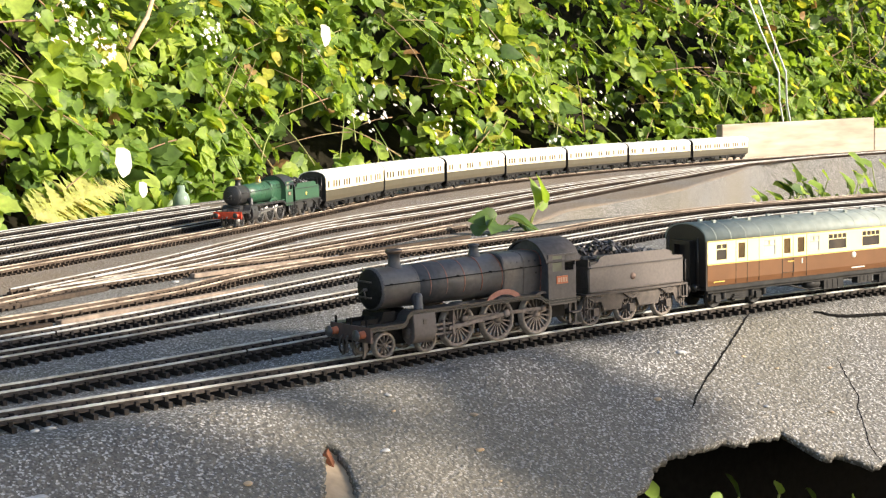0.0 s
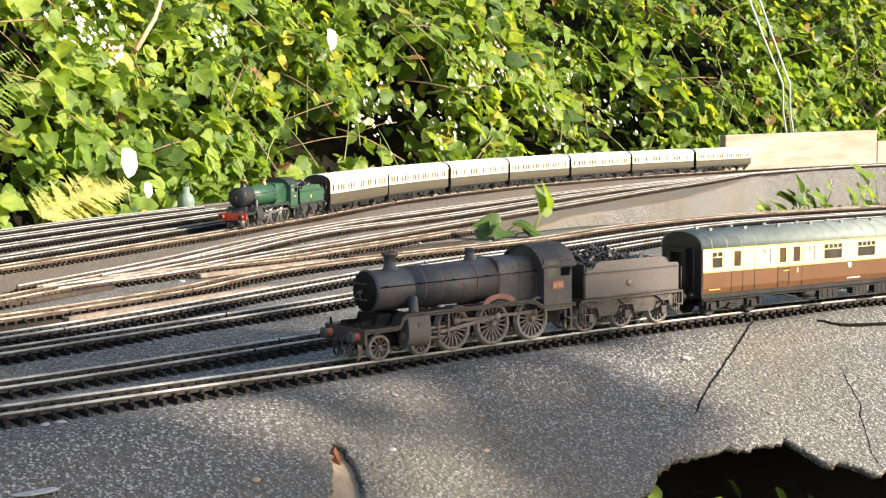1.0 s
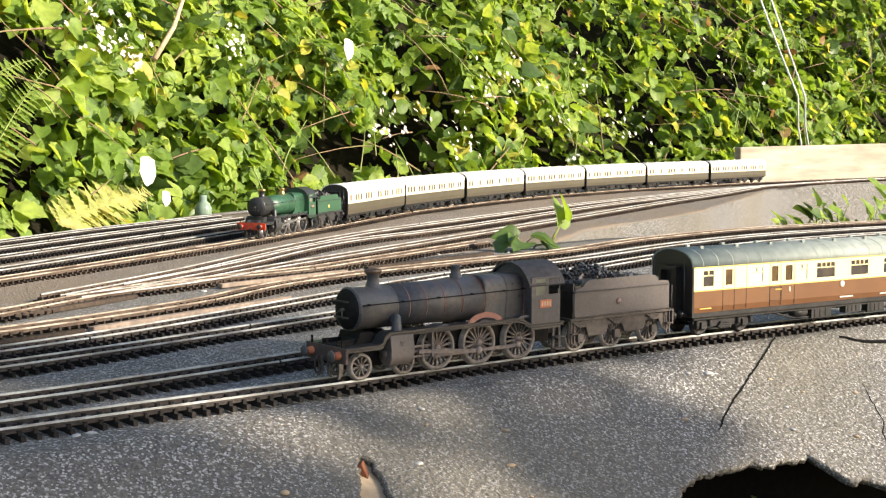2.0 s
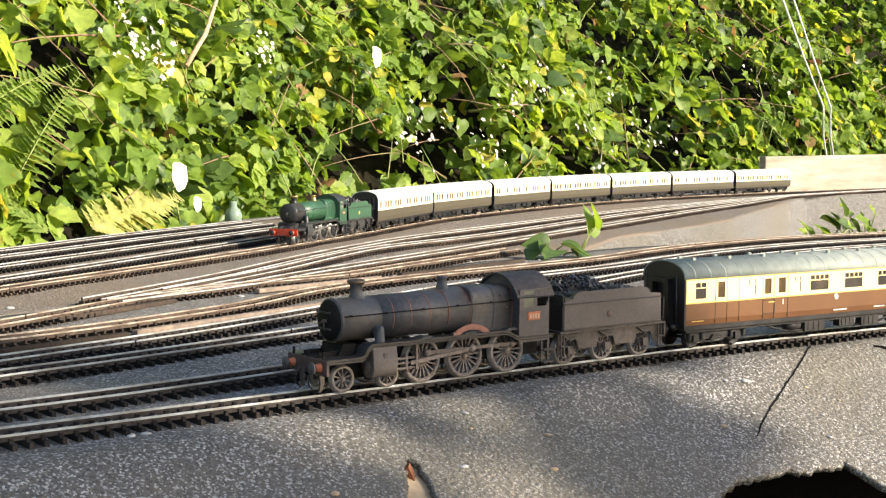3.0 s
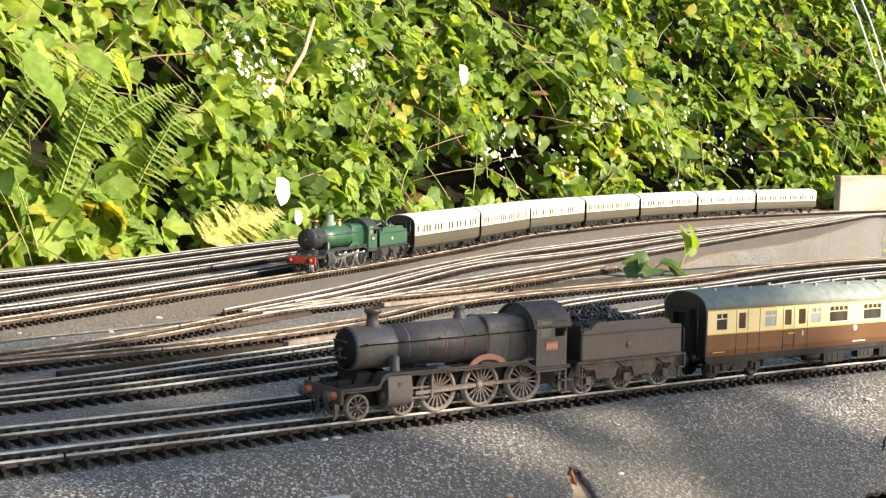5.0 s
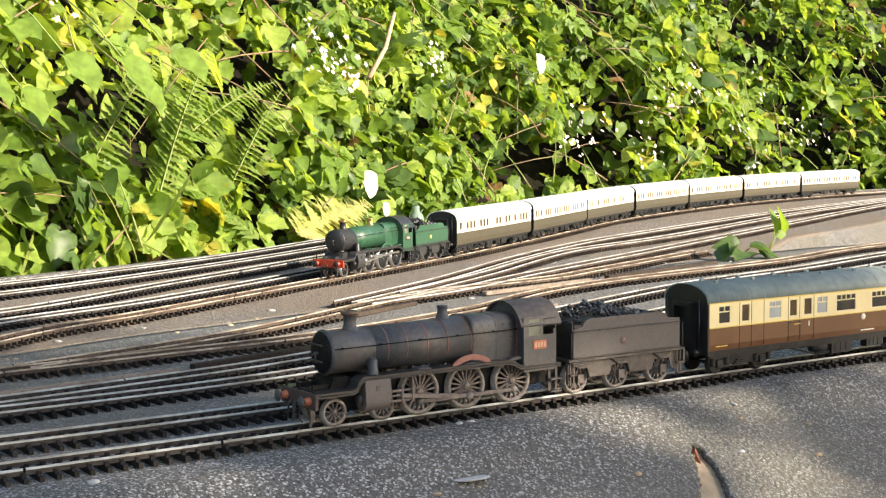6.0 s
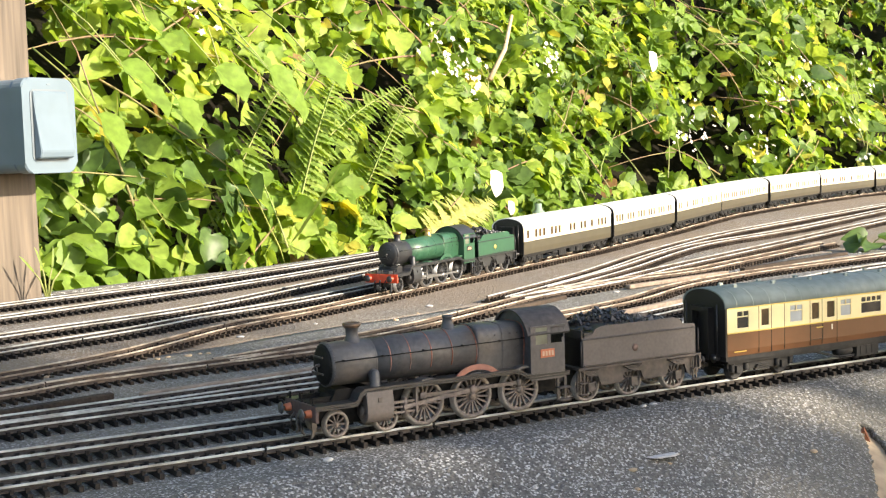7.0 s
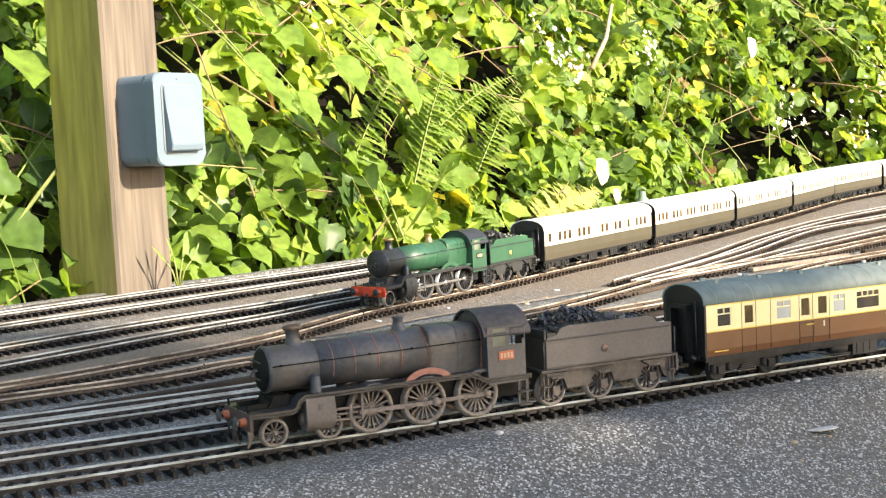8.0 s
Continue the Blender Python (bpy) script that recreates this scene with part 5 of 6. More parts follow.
# ---- things on the board ----
def ribbon(name, pts, width, mat, label, category, z=0.0012):
    line = curve_points(pts, 10)
    rng = random.Random(len(pts))
    bm = bmesh.new()
    prev = None
    n = 60
    for i in range(n + 1):
        d = line[1][-1] * i / n
        x, y, q = on_line(line, d)
        w = width * (0.55 + 0.6 * rng.random()) * (1 if 2 < i < n - 2 else 0.5)
        x += rng.uniform(-0.0005, 0.0005) + 0.0003 * math.sin(i * 0.55)
        ring = []
        for s, dz in ((-1, -0.002), (-0.6, z), (0.6, z), (1, -0.002)):
            px, py = x - math.sin(q) * w * s, y + math.cos(q) * w * s
            ring.append(bm.verts.new((px, py, felt_height(px, py) + dz)))
        if prev:
            for k in range(3):
                bm.faces.new((prev[k], ring[k], ring[k + 1], prev[k + 1]))
        prev = ring
    return solid(name, bm, mat, label, category)


ribbon("tar_seam", [(0.304, -0.0110), (0.282, -0.0245), (0.256, -0.0375), (0.226, -0.0505), (0.192, -0.0665), (0.168, -0.0800)], 0.0009, GAP_BLACK, "black tarred crack across the felt", "crack", 0.0003)
ribbon("tar_seam", [(0.312, -0.070), (0.296, -0.090), (0.288, -0.101), (0.276, -0.109), (0.262, -0.123), (0.251, -0.133), (0.243, -0.146)], 0.0006, GAP_BLACK, "thin dark crack at the felt edge", "crack", 0.0002)
ribbon("torn_felt_edge", [(0.343, -0.031), (0.36, -0.040), (0.40, -0.046), (0.45, -0.052)], 0.0012, GAP_BLACK, "short dark tear beside the front line", "crack")


def pebble(x, y, r, mat, label, flat=0.45, seed=0):
    rng = random.Random(seed)
    bm = bmesh.new()
    bmesh.ops.create_icosphere(bm, subdivisions=2, radius=r)
    for v in bm.verts:
        v.co *= 1 + 0.25 * noise.noise(v.co * (1.3 / r) + Vector((seed, 0, 0)))
        v.co.z *= flat
        v.co.x *= 1.3
    for f in bm.faces:
        f.smooth = True
    return solid("stone_chip", bm, mat, label, "stone", m=pose(x, y, felt_height(x, y) + r * flat * 0.3, 0, 0, rng.uniform(0, 180)), group="loose chips on the felt")


for i, (x, y, r) in enumerate(((0.205, -0.040, 0.0026), (-0.166, -0.0100, 0.0017), (-0.159, -0.0098, 0.0019), (-0.36, -0.0215, 0.0024))):
    pebble(x, y, r, STONE, "small white stone chip on the felt", seed=i)
for i, (x, y, r) in enumerate(((-0.193, -0.057, 0.008),)):
    pebble(x, y, r, STONE, "pale worn patch of lichen on the felt", flat=0.015, seed=20 + i)
rng = random.Random(31)
CHIP_MATS = [STONE, STICK, WOOD_RAW]
for i in range(46):
    x = rng.uniform(-0.55, 0.75)
    y = 0.20 + 0.33 * (x + 0.55) * rng.uniform(0.4, 1.3) + rng.uniform(0, 0.1)
    if y < FAR_EDGE(x) - 0.05 and not (x > 0.66 and y < 0.72):
        pebble(x, y, rng.uniform(0.0010, 0.0026), CHIP_MATS[i % 3], "small pale chip among the rails", seed=50 + i)
for i in range(26):
    x, y = rng.uniform(-0.25, 0.35), rng.uniform(-0.11, -0.03)
    if not in_notch(x, y) and y > near_edge(x) + 0.01:
        pebble(x, y, rng.uniform(0.0009, 0.002), CHIP_MATS[(i * 2) % 3], "tiny brown crumb on the felt", seed=120 + i)
# strips of wood laid between the station tracks
for i, (x, y, rz, ln) in enumerate(((-0.50, 0.178, 12, 0.22), (-0.30, 0.200, 8, 0.16), (-0.12, 0.242, 14, 0.18), (0.07, 0.30, 18, 0.2), (0.02, 0.385, 24, 0.13), (0.24, 0.45, 12, 0.15), (0.44, 0.50, 14, 0.2), (-0.40, 0.268, 16, 0.15))):
    bm = bmesh.new()
    box(bm, -ln / 2, ln / 2, -0.0030, 0.0030, -0.001, 0.0026)
    solid("wooden_strip", bm, STRIP_WOOD if i % 2 else SLEEPER_OLD, "thin weathered wooden strip between the tracks", "wood strip", m=pose(x, y, 0, 0, 0, rz), group="strips between the tracks", bevel=0.0006)
# the leg seen through the torn slit
bm = bmesh.new()
extrude(bm, [(-0.030, -0.78), (0.050, -0.78), (0.050, -0.0135), (0.024, -0.0262), (-0.030, -0.0520)], -0.032, 0.034, "x")
solid("timber_support", bm, WOOD_RAW, "pale wooden leg seen through the torn felt", "post", m=pose(-0.068, -0.092, 0, 0, 0, 8), bevel=0.001)
bm = bmesh.new()
extrude(bm, [(-0.003, 0), (0.002, 0.001), (0.002, -0.010), (-0.002, -0.012)], -0.001, 0.001, "y")
solid("rusty_tab", bm, material("rust", (0.20, 0.07, 0.03), 0.8, 0.2, 0.3, 200), "small rusty flap at the tear", "tab", m=pose(-0.0545, -0.0610, -0.0200, -25, 0, 40))
# planks behind the far end of the back train
for x, y, rz, ln, h in ((2.485, 1.555, -3, 0.56, 0.084), (3.085, 1.535, -2, 0.62, 0.062)):
    bm = bmesh.new()
    box(bm, -ln / 2, ln / 2, -0.010, 0.010, -0.02, h)
    for v in bm.verts:
        if v.co.z > 0:
            v.co.z += 0.006 * (v.co.x / ln)
    solid("upright_plank", bm, WOOD_PALE, "bleached plank on edge behind the tracks", "plank", m=pose(x, y, 0, 0, 0, rz), group="planks behind the tracks", bevel=0.002)


# ---- plants ----
def leaf_template(kind):
    """A folded leaf, one long, along +y: vertices and faces."""
    if kind == "heart":
        half = [(0.0, 0.0), (0.22, -0.10), (0.40, 0.05), (0.43, 0.28), (0.30, 0.60), (0.12, 0.85), (0.0, 1.0)]
    elif kind == "oval":
        half = [(0.0, 0.0), (0.20, 0.10), (0.33, 0.32), (0.33, 0.55), (0.22, 0.78), (0.08, 0.95), (0.0, 1.0)]
    elif kind == "round":
        half = [(0.0, 0.0), (0.20, 0.04), (0.35, 0.20), (0.40, 0.45), (0.35, 0.70), (0.20, 0.92), (0.0, 1.0)]
    elif kind == "hazel":
        half = [(0.0, 0.0), (0.24, -0.02), (0.36, 0.12), (0.37, 0.19), (0.45, 0.30), (0.43, 0.40), (0.46, 0.50), (0.39, 0.62), (0.36, 0.72), (0.22, 0.83), (0.12, 0.90), (0.0, 1.0)]
    elif kind == "toothed":
        half = [(0.0, 0.0), (0.17, 0.06), (0.27, 0.22), (0.37, 0.26), (0.34, 0.44), (0.40, 0.52), (0.29, 0.64), (0.27, 0.76), (0.14, 0.84), (0.0, 1.0)]
    elif kind == "pinna":
        half = [(0.0, 0.0), (0.19, 0.06), (0.11, 0.14), (0.21, 0.24), (0.11, 0.32), (0.19, 0.44), (0.09, 0.50), (0.15, 0.63), (0.06, 0.74), (0.0, 1.0)]
    elif kind == "grass":
        half = [(0.0, 0.0), (0.018, 0.2), (0.015, 0.7), (0.0, 1.0)]
    else:
        half = [(0.0, 0.0), (0.055, 0.1), (0.06, 0.4), (0.045, 0.75), (0.0, 1.0)]
    mid = [(0.0, y) for _, y in half]
    vs, fs = [], []

    def z(x, y):
        return 0.35 * abs(x) - 0.16 * (y - 0.3) ** 2 + 0.03 * math.sin(9 * y) * abs(x) * 4
    n = len(half)
    for x, y in half:
        vs.append((x, y, z(x, y)))
    for x, y in half[1:-1]:
        vs.append((-x, y, z(x, y)))
    for x, y in mid[1:-1]:
        vs.append((0.0, max(y, 0.02), z(0, y)))
    m = n - 2
    right = [0] + list(range(1, n - 1)) + [n - 1]
    left = [0] + list(range(n, n + m)) + [n - 1]
    core = [0] + list(range(n + m, n + 2 * m)) + [n - 1]
    for i in range(n - 1):
        q = [core[i], right[i], right[i + 1], core[i + 1]]
        fs.append(list(dict.fromkeys(q)))
        q = [core[i], core[i + 1], left[i + 1], left[i]]
        fs.append(list(dict.fromkeys(q)))
    return np.array(vs), fs


TEMPLATES = {k: leaf_template(k) for k in ("heart", "oval", "round", "hazel", "toothed", "blade", "grass", "pinna")}


class Foliage:
    """Gathers leaves into one mesh."""

    def __init__(self):
        self.v, self.f, self.m, self.n = [], [], [], 0

    def leaf(self, kind, place, up, along, size, mat):
        vs, fs = TEMPLATES[kind]
        up = Vector(up).normalized()
        y = (Vector(along) - up * Vector(along).dot(up)).normalized()
        x = y.cross(up)
        rot = np.array((x, y, up))
        self.v.append(vs @ rot * size + np.array(place))
        self.f += [[self.n + i for i in f] for f in fs]
        self.m += [mat] * len(fs)
        self.n += len(vs)

    def mesh(self, name, mats):
        me = bpy.data.meshes.new(name)
        me.from_pydata(np.vstack(self.v).tolist(), [], self.f)
        me.polygons.foreach_set("material_index", self.m)
        me.polygons.foreach_set("use_smooth", [True] * len(self.f))
        for m in mats:
            me.materials.append(m)
        return me


def hedge_face(x, h):
    """The hedge's outer face: how far back it stands at x, at a height."""
    bulge = 0.10 * noise.noise(Vector((x * 2.3, h * 3.2, 4))) + 0.05 * noise.noise(Vector((x * 6, h * 7, 9)))
    return FAR_EDGE(x) + 0.035 + 0.62 * max(0.0, h) ** 1.05 + bulge * min(1.0, 0.25 + 3 * h)


LIGHT_UP = (to_sun * 0.75 + Vector((0, -0.15, 0.45))).normalized()
rng = random.Random(77)


def jitter(v, amount):
    return (v + Vector((rng.gauss(0, amount), rng.gauss(0, amount), rng.gauss(0, amount)))).normalized()


def hedge(count, x0, x1, h0, h1, depth, size):
    fol = Foliage()
    made = 0
    while made < count:
        x, h = rng.uniform(x0, x1), rng.uniform(h0, h1)
        patch = noise.noise(Vector((x * 1.9, h * 2.6, 20)))
        hole = noise.noise(Vector((x * 4.6, h * 5.5, 33)))
        if hole > 0.20 and rng.random() < 0.93:
            continue
        y = hedge_face(x, h) + abs(rng.gauss(0, depth))
        up = jitter(LIGHT_UP, 0.58)
        along = Vector((rng.gauss(0, 0.8), -0.3 + rng.gauss(0, 0.4), -0.55 + rng.gauss(0, 0.5)))
        s = size * rng.uniform(0.6, 1.35)
        r = rng.random()
        # low leaves by the post take darker greens that paint in the shade
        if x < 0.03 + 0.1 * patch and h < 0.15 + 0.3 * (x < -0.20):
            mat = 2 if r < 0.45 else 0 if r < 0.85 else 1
        elif x < 0.35 + 0.3 * patch:
            mat = 1 if r < 0.52 else 3 if r < 0.60 else 0 if r < 0.975 else 4
        else:
            mat = 0 if r < 0.55 else 2 if r < 0.72 else 1 if r < 0.90 else 3 if r < 0.98 else 4
        if patch > 0.15 and r < 0.7:
            fol.leaf("heart", (x, y, h), up, along, s * 1.0, mat)
            made += 1
        elif r < 0.85:
            # a bramble leaf of three leaflets
            for q in (-1, 0, 1):
                al = along.normalized() + q * 0.9 * along.normalized().cross(up)
                fol.leaf("toothed", Vector((x, y, h)) + al.normalized() * s * 0.12, jitter(up, 0.18), al, s * (0.95 if q == 0 else 0.75), mat)
            made += 3
        else:
            fol.leaf("round", (x, y, h), up, along, s * 0.8, mat)
            made += 1
    return fol


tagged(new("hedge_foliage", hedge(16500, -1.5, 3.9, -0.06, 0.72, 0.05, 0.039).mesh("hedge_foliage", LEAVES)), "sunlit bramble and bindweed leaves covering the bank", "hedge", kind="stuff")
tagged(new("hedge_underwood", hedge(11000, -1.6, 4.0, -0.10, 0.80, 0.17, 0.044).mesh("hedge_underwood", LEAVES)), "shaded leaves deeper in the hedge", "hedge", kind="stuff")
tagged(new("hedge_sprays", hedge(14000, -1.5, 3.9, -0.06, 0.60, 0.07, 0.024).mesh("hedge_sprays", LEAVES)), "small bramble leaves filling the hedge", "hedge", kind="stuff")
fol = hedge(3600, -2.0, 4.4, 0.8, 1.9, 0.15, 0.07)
tagged(new("hedge_top", fol.mesh("hedge_top", LEAVES)), "upper bramble hedge above the bank", "hedge", kind="stuff")

# stems through the hedge
bm = bmesh.new()
for i in range(150):
    x, h = rng.uniform(-1.2, 3.6), rng.uniform(0.0, 0.45)
    d = Vector((rng.uniform(-1, 1), 0, rng.uniform(-0.2, 1))).normalized()
    ln = rng.uniform(0.1, 0.3)
    pts = []
    for k in range(5):
        u = k / 4
        px, ph = x + d.x * ln * u, h + d.z * ln * u - 0.15 * ln * u * u
        pts.append((px, hedge_face(px, ph) + 0.02 - 0.02 * math.sin(3 * u), ph))
    bent_rod(bm, pts, rng.uniform(0.0010, 0.0019), 5, 0.0006)
tagged(solid("bramble_stems", bm, STEM_RED, "thin reddish bramble stems in the hedge", "stems", "stuff"))
bm = bmesh.new()
for i in range(110):
    x, h = rng.uniform(-1.2, 3.6), rng.uniform(0.0, 0.4)
    ln = rng.uniform(0.08, 0.22)
    q = rng.uniform(-0.9, 0.9)
    pts = [(x + q * ln * k / 4, hedge_face(x + q * ln * k / 4, h + ln * k / 5) - 0.004, h + ln * k / 5 * (1 - 0.05 * k)) for k in range(5)]
    bent_rod(bm, pts, 0.0013, 5, 0.0007)
tagged(solid("green_stems", bm, STEM_GREEN, "pale green climbing stems in the hedge", "stems", "stuff"))


def blossom(x, h, n, seed, spread=0.03):
    """A spray of small white bramble flowers."""
    r = random.Random(seed)
    fol = Foliage()
    for k in range(int(n * 1.6)):
        px, ph = x + r.gauss(0, spread), h + r.gauss(0, spread * 0.8)
        c = Vector((px, hedge_face(px, ph) - 0.012, ph))
        up = jitter(Vector((0.3, -0.8, 0.5)), 0.3)
        s = r.uniform(0.003, 0.0060)
        side = up.cross(Vector((0, 0, 1))).normalized()
        for p in range(5):
            fol.leaf("oval", c, up, side * math.cos(1.257 * p) + up.cross(side) * math.sin(1.257 * p), s, 0)
    return tagged(new("blossom_spray", fol.mesh("blossom_spray", [PETAL])), "spray of small white bramble flowers in the hedge", "flowers", group="bramble flowers", kind="stuff")


for i, (x, h, n, sp) in enumerate(((0.86, 0.262, 20, 0.022), (0.50, 0.25, 26, 0.03), (0.56, 0.215, 14, 0.02), (1.26, 0.16, 14, 0.03), (1.50, 0.20, 12, 0.04), (1.62, 0.235, 12, 0.05), (1.42, 0.10, 14, 0.035), (1.75, 0.12, 10, 0.04),
                                    (2.0, 0.13, 16, 0.03), (1.2, 0.12, 10, 0.03), (0.02, 0.32, 12, 0.03), (2.4, 0.27, 8, 0.05), (1.95, 0.24, 8, 0.04))):
    blossom(x, h, n, 300 + i, sp)


def frond(root, direction, length, n, width, curl, mat_seed):
    """A fern frond: a rib with paired toothed leaflets."""
    ob = thing("fern_frond", "yellow-green fern frond arching over the board edge", "fern", group="fern fronds")
    d = Vector(direction).normalized()
    side = d.cross(Vector((0, 0, 1))).normalized()
    pts = [Vector(root) + d * length * u + Vector((0, 0, curl * math.sin(2.6 * u) * length)) for u in [k / 12 for k in range(13)]]
    bm = bmesh.new()
    bent_rod(bm, pts, 0.0012, 5, 0.0004)
    part("rib", bm, STEM_GREEN, ob)
    fol = Foliage()
    for k in range(n):
        u = (k + 0.5) / n
        i = min(11, int(u * 12))
        p = pts[i].lerp(pts[i + 1], u * 12 - i)
        w = width * (math.sin(math.pi * min(1, 0.25 + 0.75 * u)) ** 0.8 if u < 0.95 else 0.3)
        for s in (-1, 1):
            al = side * s + d * 0.45 + Vector((0, 0, 0.18))
            fol.leaf("pinna", p, jitter(Vector((0.35, -0.6, 0.75)), 0.12), al, w, 0)
    tagged(part("foliage", fol.mesh("foliage", [FERN_PALE if mat_seed == 0 else FERN]), None, ob), kind="stuff")
    return ob


frond((0.30, 1.030, 0.012), (0.74, 0.62, 0.08), 0.28, 32, 0.046, 0.02, 0)
frond((0.24, 1.02, 0.01), (-0.5, 0.25, 0.35), 0.20, 28, 0.034, 0.08, 1)
frond((0.18, 1.03, 0.02), (0.55, 0.35, 0.62), 0.25, 34, 0.036, 0.06, 2)
frond((0.08, 0.98, 0.03), (0.5, 0.40, 0.75), 0.27, 36, 0.038, 0.12, 3)
frond((-0.02, 0.97, 0.05), (0.55, 0.35, 0.60), 0.27, 36, 0.036, 0.10, 4)
frond((0.10, 1.02, 0.10), (0.75, 0.3, 0.35), 0.25, 34, 0.036, 0.08, 5)
# long grass by the post
fol = Foliage()
for i in range(130):
    x = rng.uniform(-0.9, 0.10)
    h = rng.uniform(-0.06, 0.2)
    fol.leaf("grass", (x, hedge_face(x, h) - rng.uniform(-0.06, 0.02), h), jitter(Vector((0.4, -0.8, 0.3)), 0.4), Vector((rng.gauss(0, 0.5), rng.gauss(-0.1, 0.2), 1)), rng.uniform(0.05, 0.13), 0)
tagged(new("long_grass", fol.mesh("long_grass", [GRASS])), "long yellow-green grass in front of the hedge", "grass", kind="stuff")


def leafy_plant(name, label, category, stems, mats, kind, group=""):
    """A small plant: each stem is (root, tip, leaf size, leaf mat, sideways), each leaf a part."""
    ob = thing(name, label, category, group=group)
    for root, tip, size, mat, up in stems:
        bm = bmesh.new()
        r, t = Vector(root), Vector(tip)
        bent_rod(bm, [r, r.lerp(t, 0.5) + Vector((0, 0, 0.006)), t], 0.0011, 5, 0.0007)
        part("stem", bm, STEM_GREEN, ob)
        fol = Foliage()
        fol.leaf(kind, tip, Vector(up), (t - r) * 0.6 + Vector((0, 0, -0.25)) * (t - r).length, size, 0)
        part("leaf", fol.mesh("leaf", [mats[mat]]), None, ob)
    return ob


sun_up = (0.45, -0.7, 0.5)
leafy_plant("ivy_sprig", "green leafy sprig growing up through the board", "plant", [
    ((0.650, 0.560, -0.01), (0.664, 0.548, 0.030), 0.030, 0, (0.8, -0.5, 0.2)), ((0.650, 0.560, -0.01), (0.657, 0.550, 0.022), 0.036, 0, (0.3, -0.85, 0.3)),
    ((0.610, 0.560, -0.01), (0.596, 0.550, 0.012), 0.030, 2, (-0.3, -0.7, 0.5)), ((0.610, 0.560, -0.01), (0.618, 0.550, 0.012), 0.036, 2, (0.2, -0.3, 0.9)),
    ((0.610, 0.560, -0.01), (0.600, 0.548, 0.008), 0.038, 2, (0.1, -0.35, 0.9)), ((0.610, 0.560, -0.01), (0.586, 0.552, 0.010), 0.034, 2, (-0.4, 0.1, 0.8)),
    ((0.620, 0.560, -0.01), (0.628, 0.545, 0.004), 0.030, 2, (0.4, -0.5, 0.7))], LEAVES, "heart")
for k in range(9):
    x = 1.25 + 0.06 * k
    stems = []
    for j in range(13):
        r0 = (x + rng.uniform(-0.03, 0.03), FRONT_FAR(x) + 0.05 + rng.uniform(-0.02, 0.03), -0.05)
        stems.append((r0, (r0[0] + rng.uniform(-0.05, 0.05), r0[1] + rng.uniform(-0.02, 0.03), rng.uniform(-0.030, 0.020 + 0.014 * (k > 2))), rng.uniform(0.020, 0.034), rng.choice((0, 2, 0, 1)), (rng.uniform(0, 0.8), -0.6, rng.uniform(0.2, 0.8))))
    leafy_plant("gap_plant", "leafy weed growing in the gap between the boards", "plant", stems, LEAVES, ("heart", "round")[k % 2], "weeds in the gap")
for k in range(9):
    x = 0.115 + 0.05 * k
    stems = []
    for j in range(4):
        r0 = (x + rng.uniform(-0.03, 0.03), near_edge(x) + rng.uniform(0.01, 0.06), -0.15)
        stems.append((r0, (r0[0] + rng.uniform(-0.04, 0.04), near_edge(x) + rng.uniform(0.0, 0.05), rng.uniform(-0.100, -0.072)), rng.uniform(0.009, 0.017), rng.choice((2, 2, 2, 0)), (rng.uniform(-0.5, 0.9), -0.6, rng.uniform(0.2, 0.9))))
    leafy_plant("under_board_plant", "small leafy weed in the dark under the felt edge", "plant", stems, LEAVES, "oval", "weeds under the board")
# broad leaves hanging near the post
stems = []
for px, py, pz, s in ((-0.20, 0.83, 0.175, 0.06), (-0.15, 0.85, 0.205, 0.055), (-0.10, 0.87, 0.19, 0.05), (-0.05, 0.88, 0.225, 0.06), (0.02, 0.90, 0.225, 0.06), (0.05, 0.92, 0.20, 0.05), (-0.17, 0.84, 0.228, 0.05), (0.10, 0.95, 0.235, 0.06),
                      (-0.22, 0.86, 0.045, 0.045), (-0.17, 0.88, 0.03, 0.05), (-0.20, 0.86, 0.01, 0.045), (-0.13, 0.90, 0.02, 0.045), (-0.08, 0.92, 0.0, 0.05), (-0.26, 0.86, 0.02, 0.04), (-0.10, 0.93, 0.06, 0.05)):
    stems.append(((px - 0.05, py + 0.05, pz + (0.07 if pz > 0.1 else -0.07)), (px, py, pz), s * 0.9, 0, (rng.uniform(0.1, 0.6), -0.6, rng.uniform(0.4, 0.9))))
leafy_plant("hazel_branch", "broad bright green leaves hanging beside the post", "branch", stems, LEAVES, "hazel")
# shade behind the post is put into the leaf colour, mostly deep green
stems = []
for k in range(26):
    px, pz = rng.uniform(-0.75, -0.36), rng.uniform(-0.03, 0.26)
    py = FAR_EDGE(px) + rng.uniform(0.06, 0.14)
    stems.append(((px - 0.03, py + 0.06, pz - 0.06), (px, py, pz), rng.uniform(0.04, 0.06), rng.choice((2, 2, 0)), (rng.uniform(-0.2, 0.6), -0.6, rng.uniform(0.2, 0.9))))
leafy_plant("shade_green_branch", "broad leaves behind the post, shade put into their deep green", "branch", stems, LEAVES, "hazel")
leafy_plant("grass_tuft", "small pale green tuft at the foot of the post", "plant", [((-0.285, 0.738, -0.002), (-0.285 + q, 0.735, 0.012 + 0.02 * abs(1 - 20 * abs(q))), 0.022, 3, (0.3, -0.9, 0.1)) for q in (-0.012, -0.004, 0.005, 0.013)], [FERN] * 5, "blade")
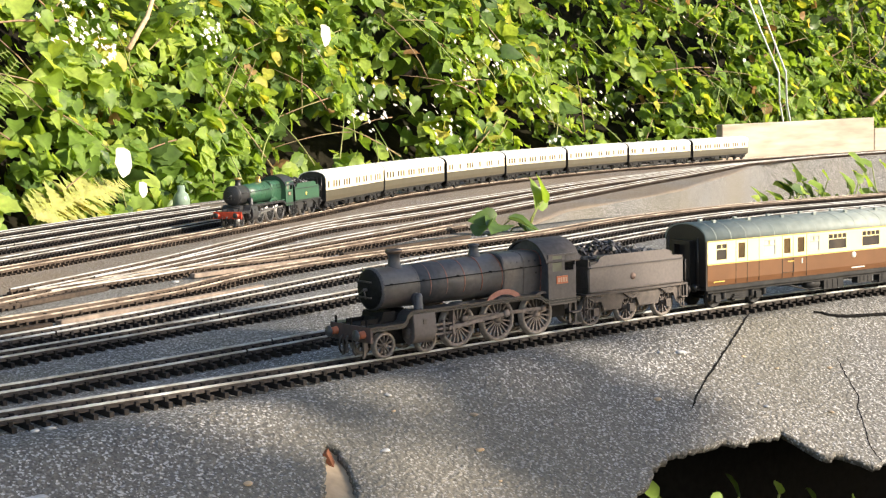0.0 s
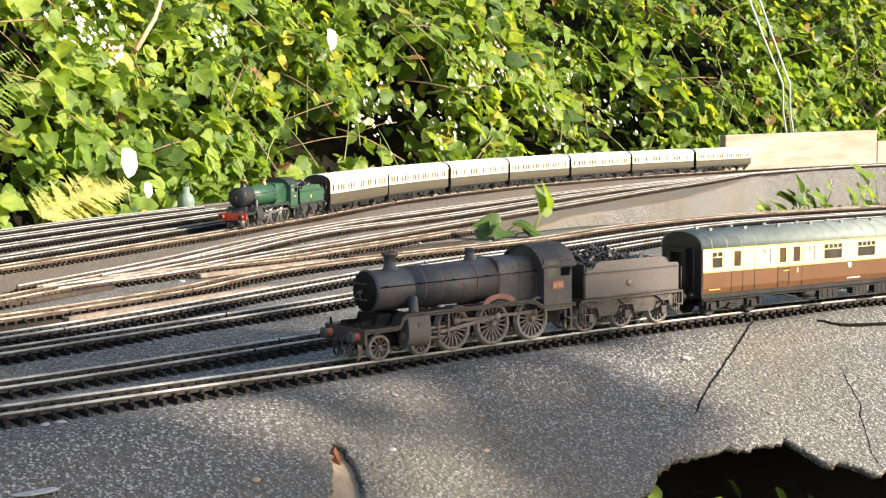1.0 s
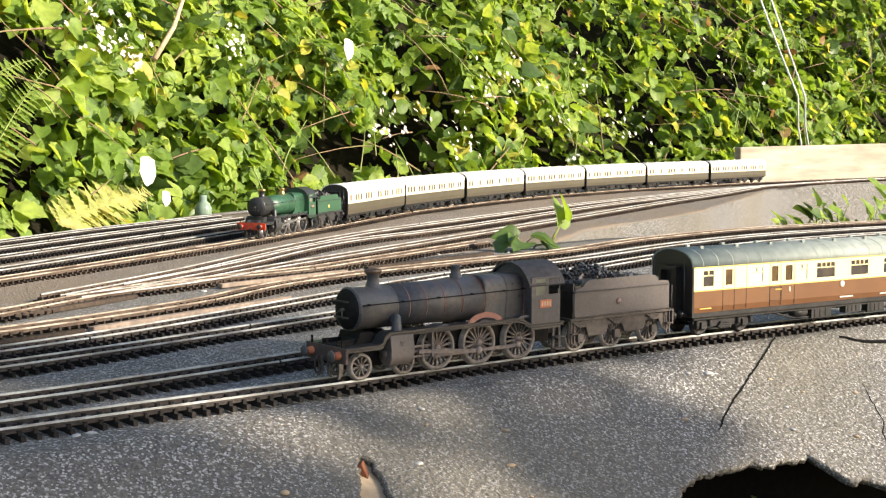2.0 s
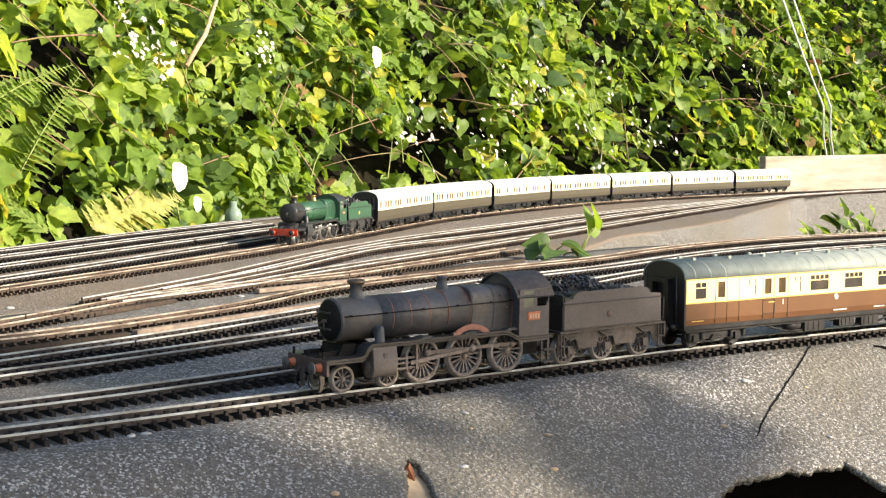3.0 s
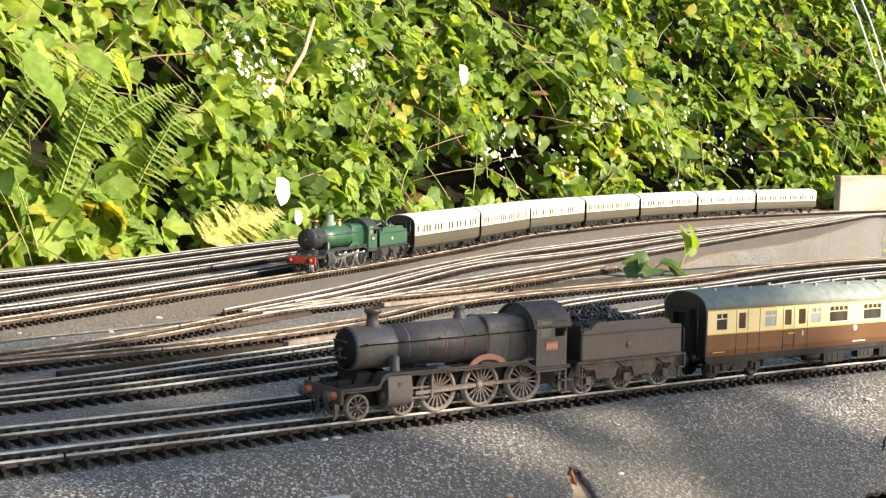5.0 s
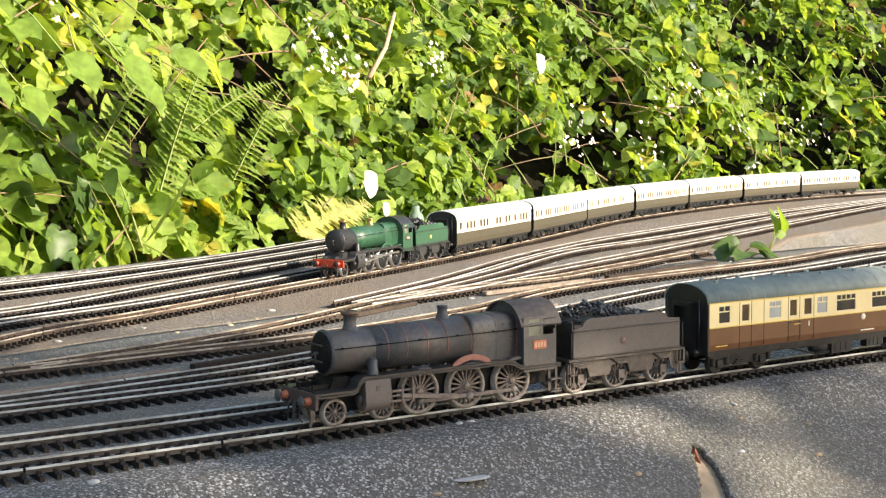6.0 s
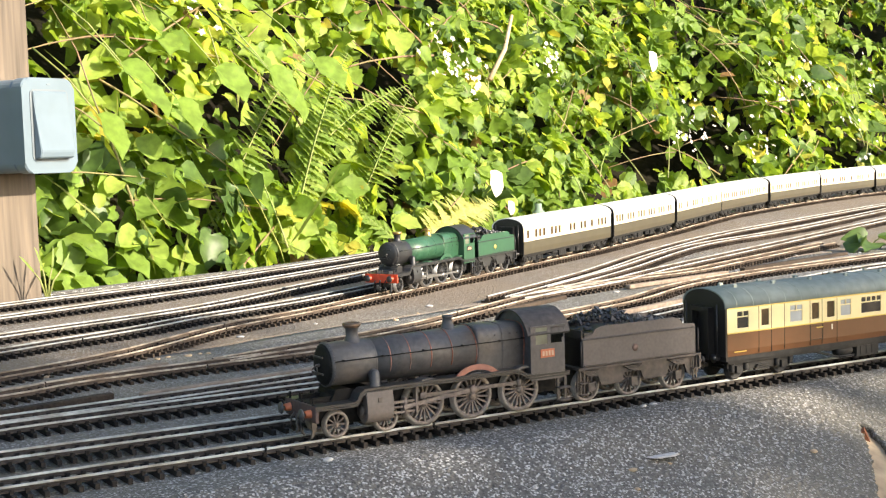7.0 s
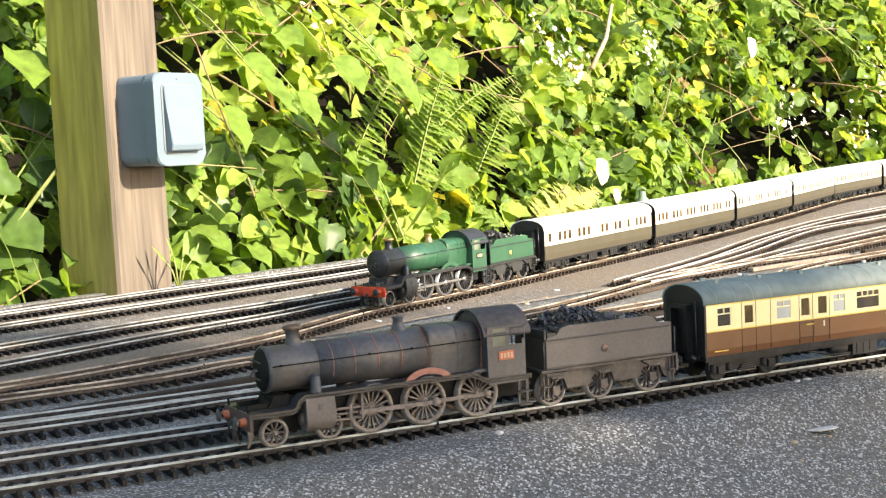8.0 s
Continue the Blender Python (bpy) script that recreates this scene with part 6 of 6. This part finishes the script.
# single things caught in the hedge
for x, h, s, m, lab in ((0.475, 0.068, 0.040, PALE_LEAF, "white bleached oval leaf hanging in the hedge"), (0.515, 0.030, 0.022, PALE_LEAF, "small bleached leaf in the hedge"), (1.10, 0.265, 0.040, PALE_LEAF, "pale dry leaf in the hedge"), (1.93, 0.31, 0.045, LEAVES[0], "large heart-shaped leaf in the hedge")):
    fol = Foliage()
    fol.leaf("round", (x, hedge_face(x, h) - 0.05, h + s / 2), (0.35, -0.9, 0.15), (0.12, 0, -1), s, 0)
    tagged(new("hanging_leaf", fol.mesh("hanging_leaf", [m])), lab, "leaf")
bm = bmesh.new()
bent_rod(bm, [(0.60, hedge_face(0.60, 0.235) - 0.02, 0.225), (0.645, hedge_face(0.64, 0.28) - 0.03, 0.275), (0.70, hedge_face(0.70, 0.33) - 0.03, 0.335)], 0.0042, 7, 0.0032)
solid("dead_stick", bm, STICK, "pale dead stick leaning in the hedge", "stick")
bm = bmesh.new()
lathe(bm, [(0.0, 0.0), (0.0, 0.017), (0.030, 0.018), (0.040, 0.014), (0.046, 0.008), (0.058, 0.008), (0.058, 0.0)], "z", 16)
solid("plastic_bottle", bm, GLASS_JAR, "small clouded plastic bottle by the board edge", "bottle", m=pose(0.625, 1.255, -0.012) @ Matrix.Scale(0.7, 4))
for k, dx in enumerate((0.0, 0.028)):
    bm = bmesh.new()
    bent_rod(bm, [(2.49 + dx, 1.59, 0.02), (2.47 + dx, 1.60, 0.13), (2.44 + dx, 1.58, 0.20), (2.39 + dx * 1.3, 1.60, 0.31), (2.34 + dx * 1.5, 1.63, 0.45), (2.29 + dx * 1.5, 1.78, 0.8), (2.27 + dx, 2.2, 1.3)], 0.0023, 8)
    solid("cable", bm, CABLE, "white cable coming down through the hedge", "cable", group="cables in the hedge")
bm = bmesh.new()
bent_rod(bm, [(2.75, 1.53, 0.12), (2.85, 1.54, 0.165), (2.98, 1.55, 0.17), (3.05, 1.56, 0.155)], 0.005, 6, 0.003)
solid("dry_branch", bm, STICK, "dry brown branch arching in the hedge", "branch")

# the trees behind the camera, out of view, that shade the front of the layout
def shade_tree(base, height, spread, n, seed):
    r = random.Random(seed)
    ob = thing("shade_tree", "garden tree that shades the front of the layout", "tree", pose(*base))
    bm = bmesh.new()
    bent_rod(bm, [(0, 0, 0), (0.02, 0.02, height * 0.4), (-0.03, 0.0, height * 0.8), (0, 0.05, height)], 0.09, 10, 0.03)
    for k in range(9):
        a = 0.7 * k
        bent_rod(bm, [(0, 0, height * (0.45 + 0.05 * k)), (math.cos(a) * spread * 0.5, math.sin(a) * spread * 0.5, height * (0.55 + 0.05 * k)), (math.cos(a) * spread * 0.9, math.sin(a) * spread * 0.9, height * (0.58 + 0.05 * k))], 0.03, 6, 0.008)
    part("trunk", bm, STEM_RED, ob)
    fol = Foliage()
    for k in range(n):
        u = Vector((r.gauss(0, 1), r.gauss(0, 1), r.gauss(0, 1))).normalized() * (r.random() ** 0.4)
        c = Vector((u.x * spread, u.y * spread, height * 0.8 + u.z * spread * 0.8))
        fol.leaf("oval", c, Vector((r.gauss(0, 1), r.gauss(0, 1), r.gauss(0.6, 1))), Vector((r.gauss(0, 1), r.gauss(0, 1), r.gauss(0, 1))), r.uniform(0.07, 0.12), 0)
    part("crown", fol.mesh("crown", [LEAVES[2]]), None, ob)
    return ob


c = Vector((-0.28, -0.23, 0.0)) + to_sun * 3.6
shade_tree((c.x, c.y, -0.78), (c.z + 0.78) / 0.8, 0.52, 600, 1)


# ---- the motion of the trains ----
def spin(gear_rows, radius, run, step):
    times = [k * step for k in range(int(round(8.0 / step)) + 1)]
    for ob, (x, y, z), phase in gear_rows:
        walk(ob, [(t, pose(x, y, z, 0, phase * 0.5 - math.degrees(glide(run, t) / radius), 0)) for t in times])


def rods(gear, run):
    times = [k / 30 for k in range(241)]
    for ob, y, phase in gear["rod"]:
        rows = []
        for t in times:
            a = -glide(run, t) / 0.0114 + radians(phase) - 1.2
            rows.append((t, pose(CRANK * math.cos(-a), y, 0.0114 + CRANK * math.sin(-a))))
        walk(ob, rows)
    for ob, y, phase in gear["conn"]:
        rows, ln = [], DRIVERS[1] - 0.0560
        for t in times:
            a = -glide(run, t) / 0.0114 + radians(phase) - 1.2
            px, pz = DRIVERS[1] + CRANK * math.cos(-a), 0.0114 + CRANK * math.sin(-a)
            q = math.asin((pz - 0.0114) / ln)
            rows.append((t, pose(px - ln * math.cos(q), y, 0.0114, 0, -math.degrees(q), 0)))
        walk(ob, rows)


def motions():
    times = [k * 0.1 for k in range(81)]
    A, Hl = LINE["A"], LINE["H"]
    for ob, x, a, b in ((loco, 0.0, 0.045, 0.120), (loco_tender, 0.158, 0.012, 0.066), (front_coach, COACH_X, 0.030, 0.232)):
        walk(ob, [(t, ride(A, FRONT_D0 - glide(FRONT_RUN, t) + x, a, b)) for t in times])
    rows = [(green, 0.0, 0.045, 0.120), (green_tender, 0.156, 0.012, 0.066)]
    rows += [(c, 0.252 + COACH_PITCH * k, 0.030, 0.198) for k, c in enumerate(back_coaches)]
    for ob, x, a, b in rows:
        walk(ob, [(t, ride(Hl, BACK_D0 - glide(BACK_RUN, t) + x, a, b)) for t in times])
    for gear, wheels, run in ((loco_gear, loco_tender_wheels, FRONT_RUN), (green_gear, green_tender_wheels, BACK_RUN)):
        spin(gear["drive"], 0.0114, run, 1 / 15)
        spin(gear["bogie"], 0.0066, run, 1 / 30)
        spin(wheels, 0.0082, run, 1 / 30)
        rods(gear, run)


motions()
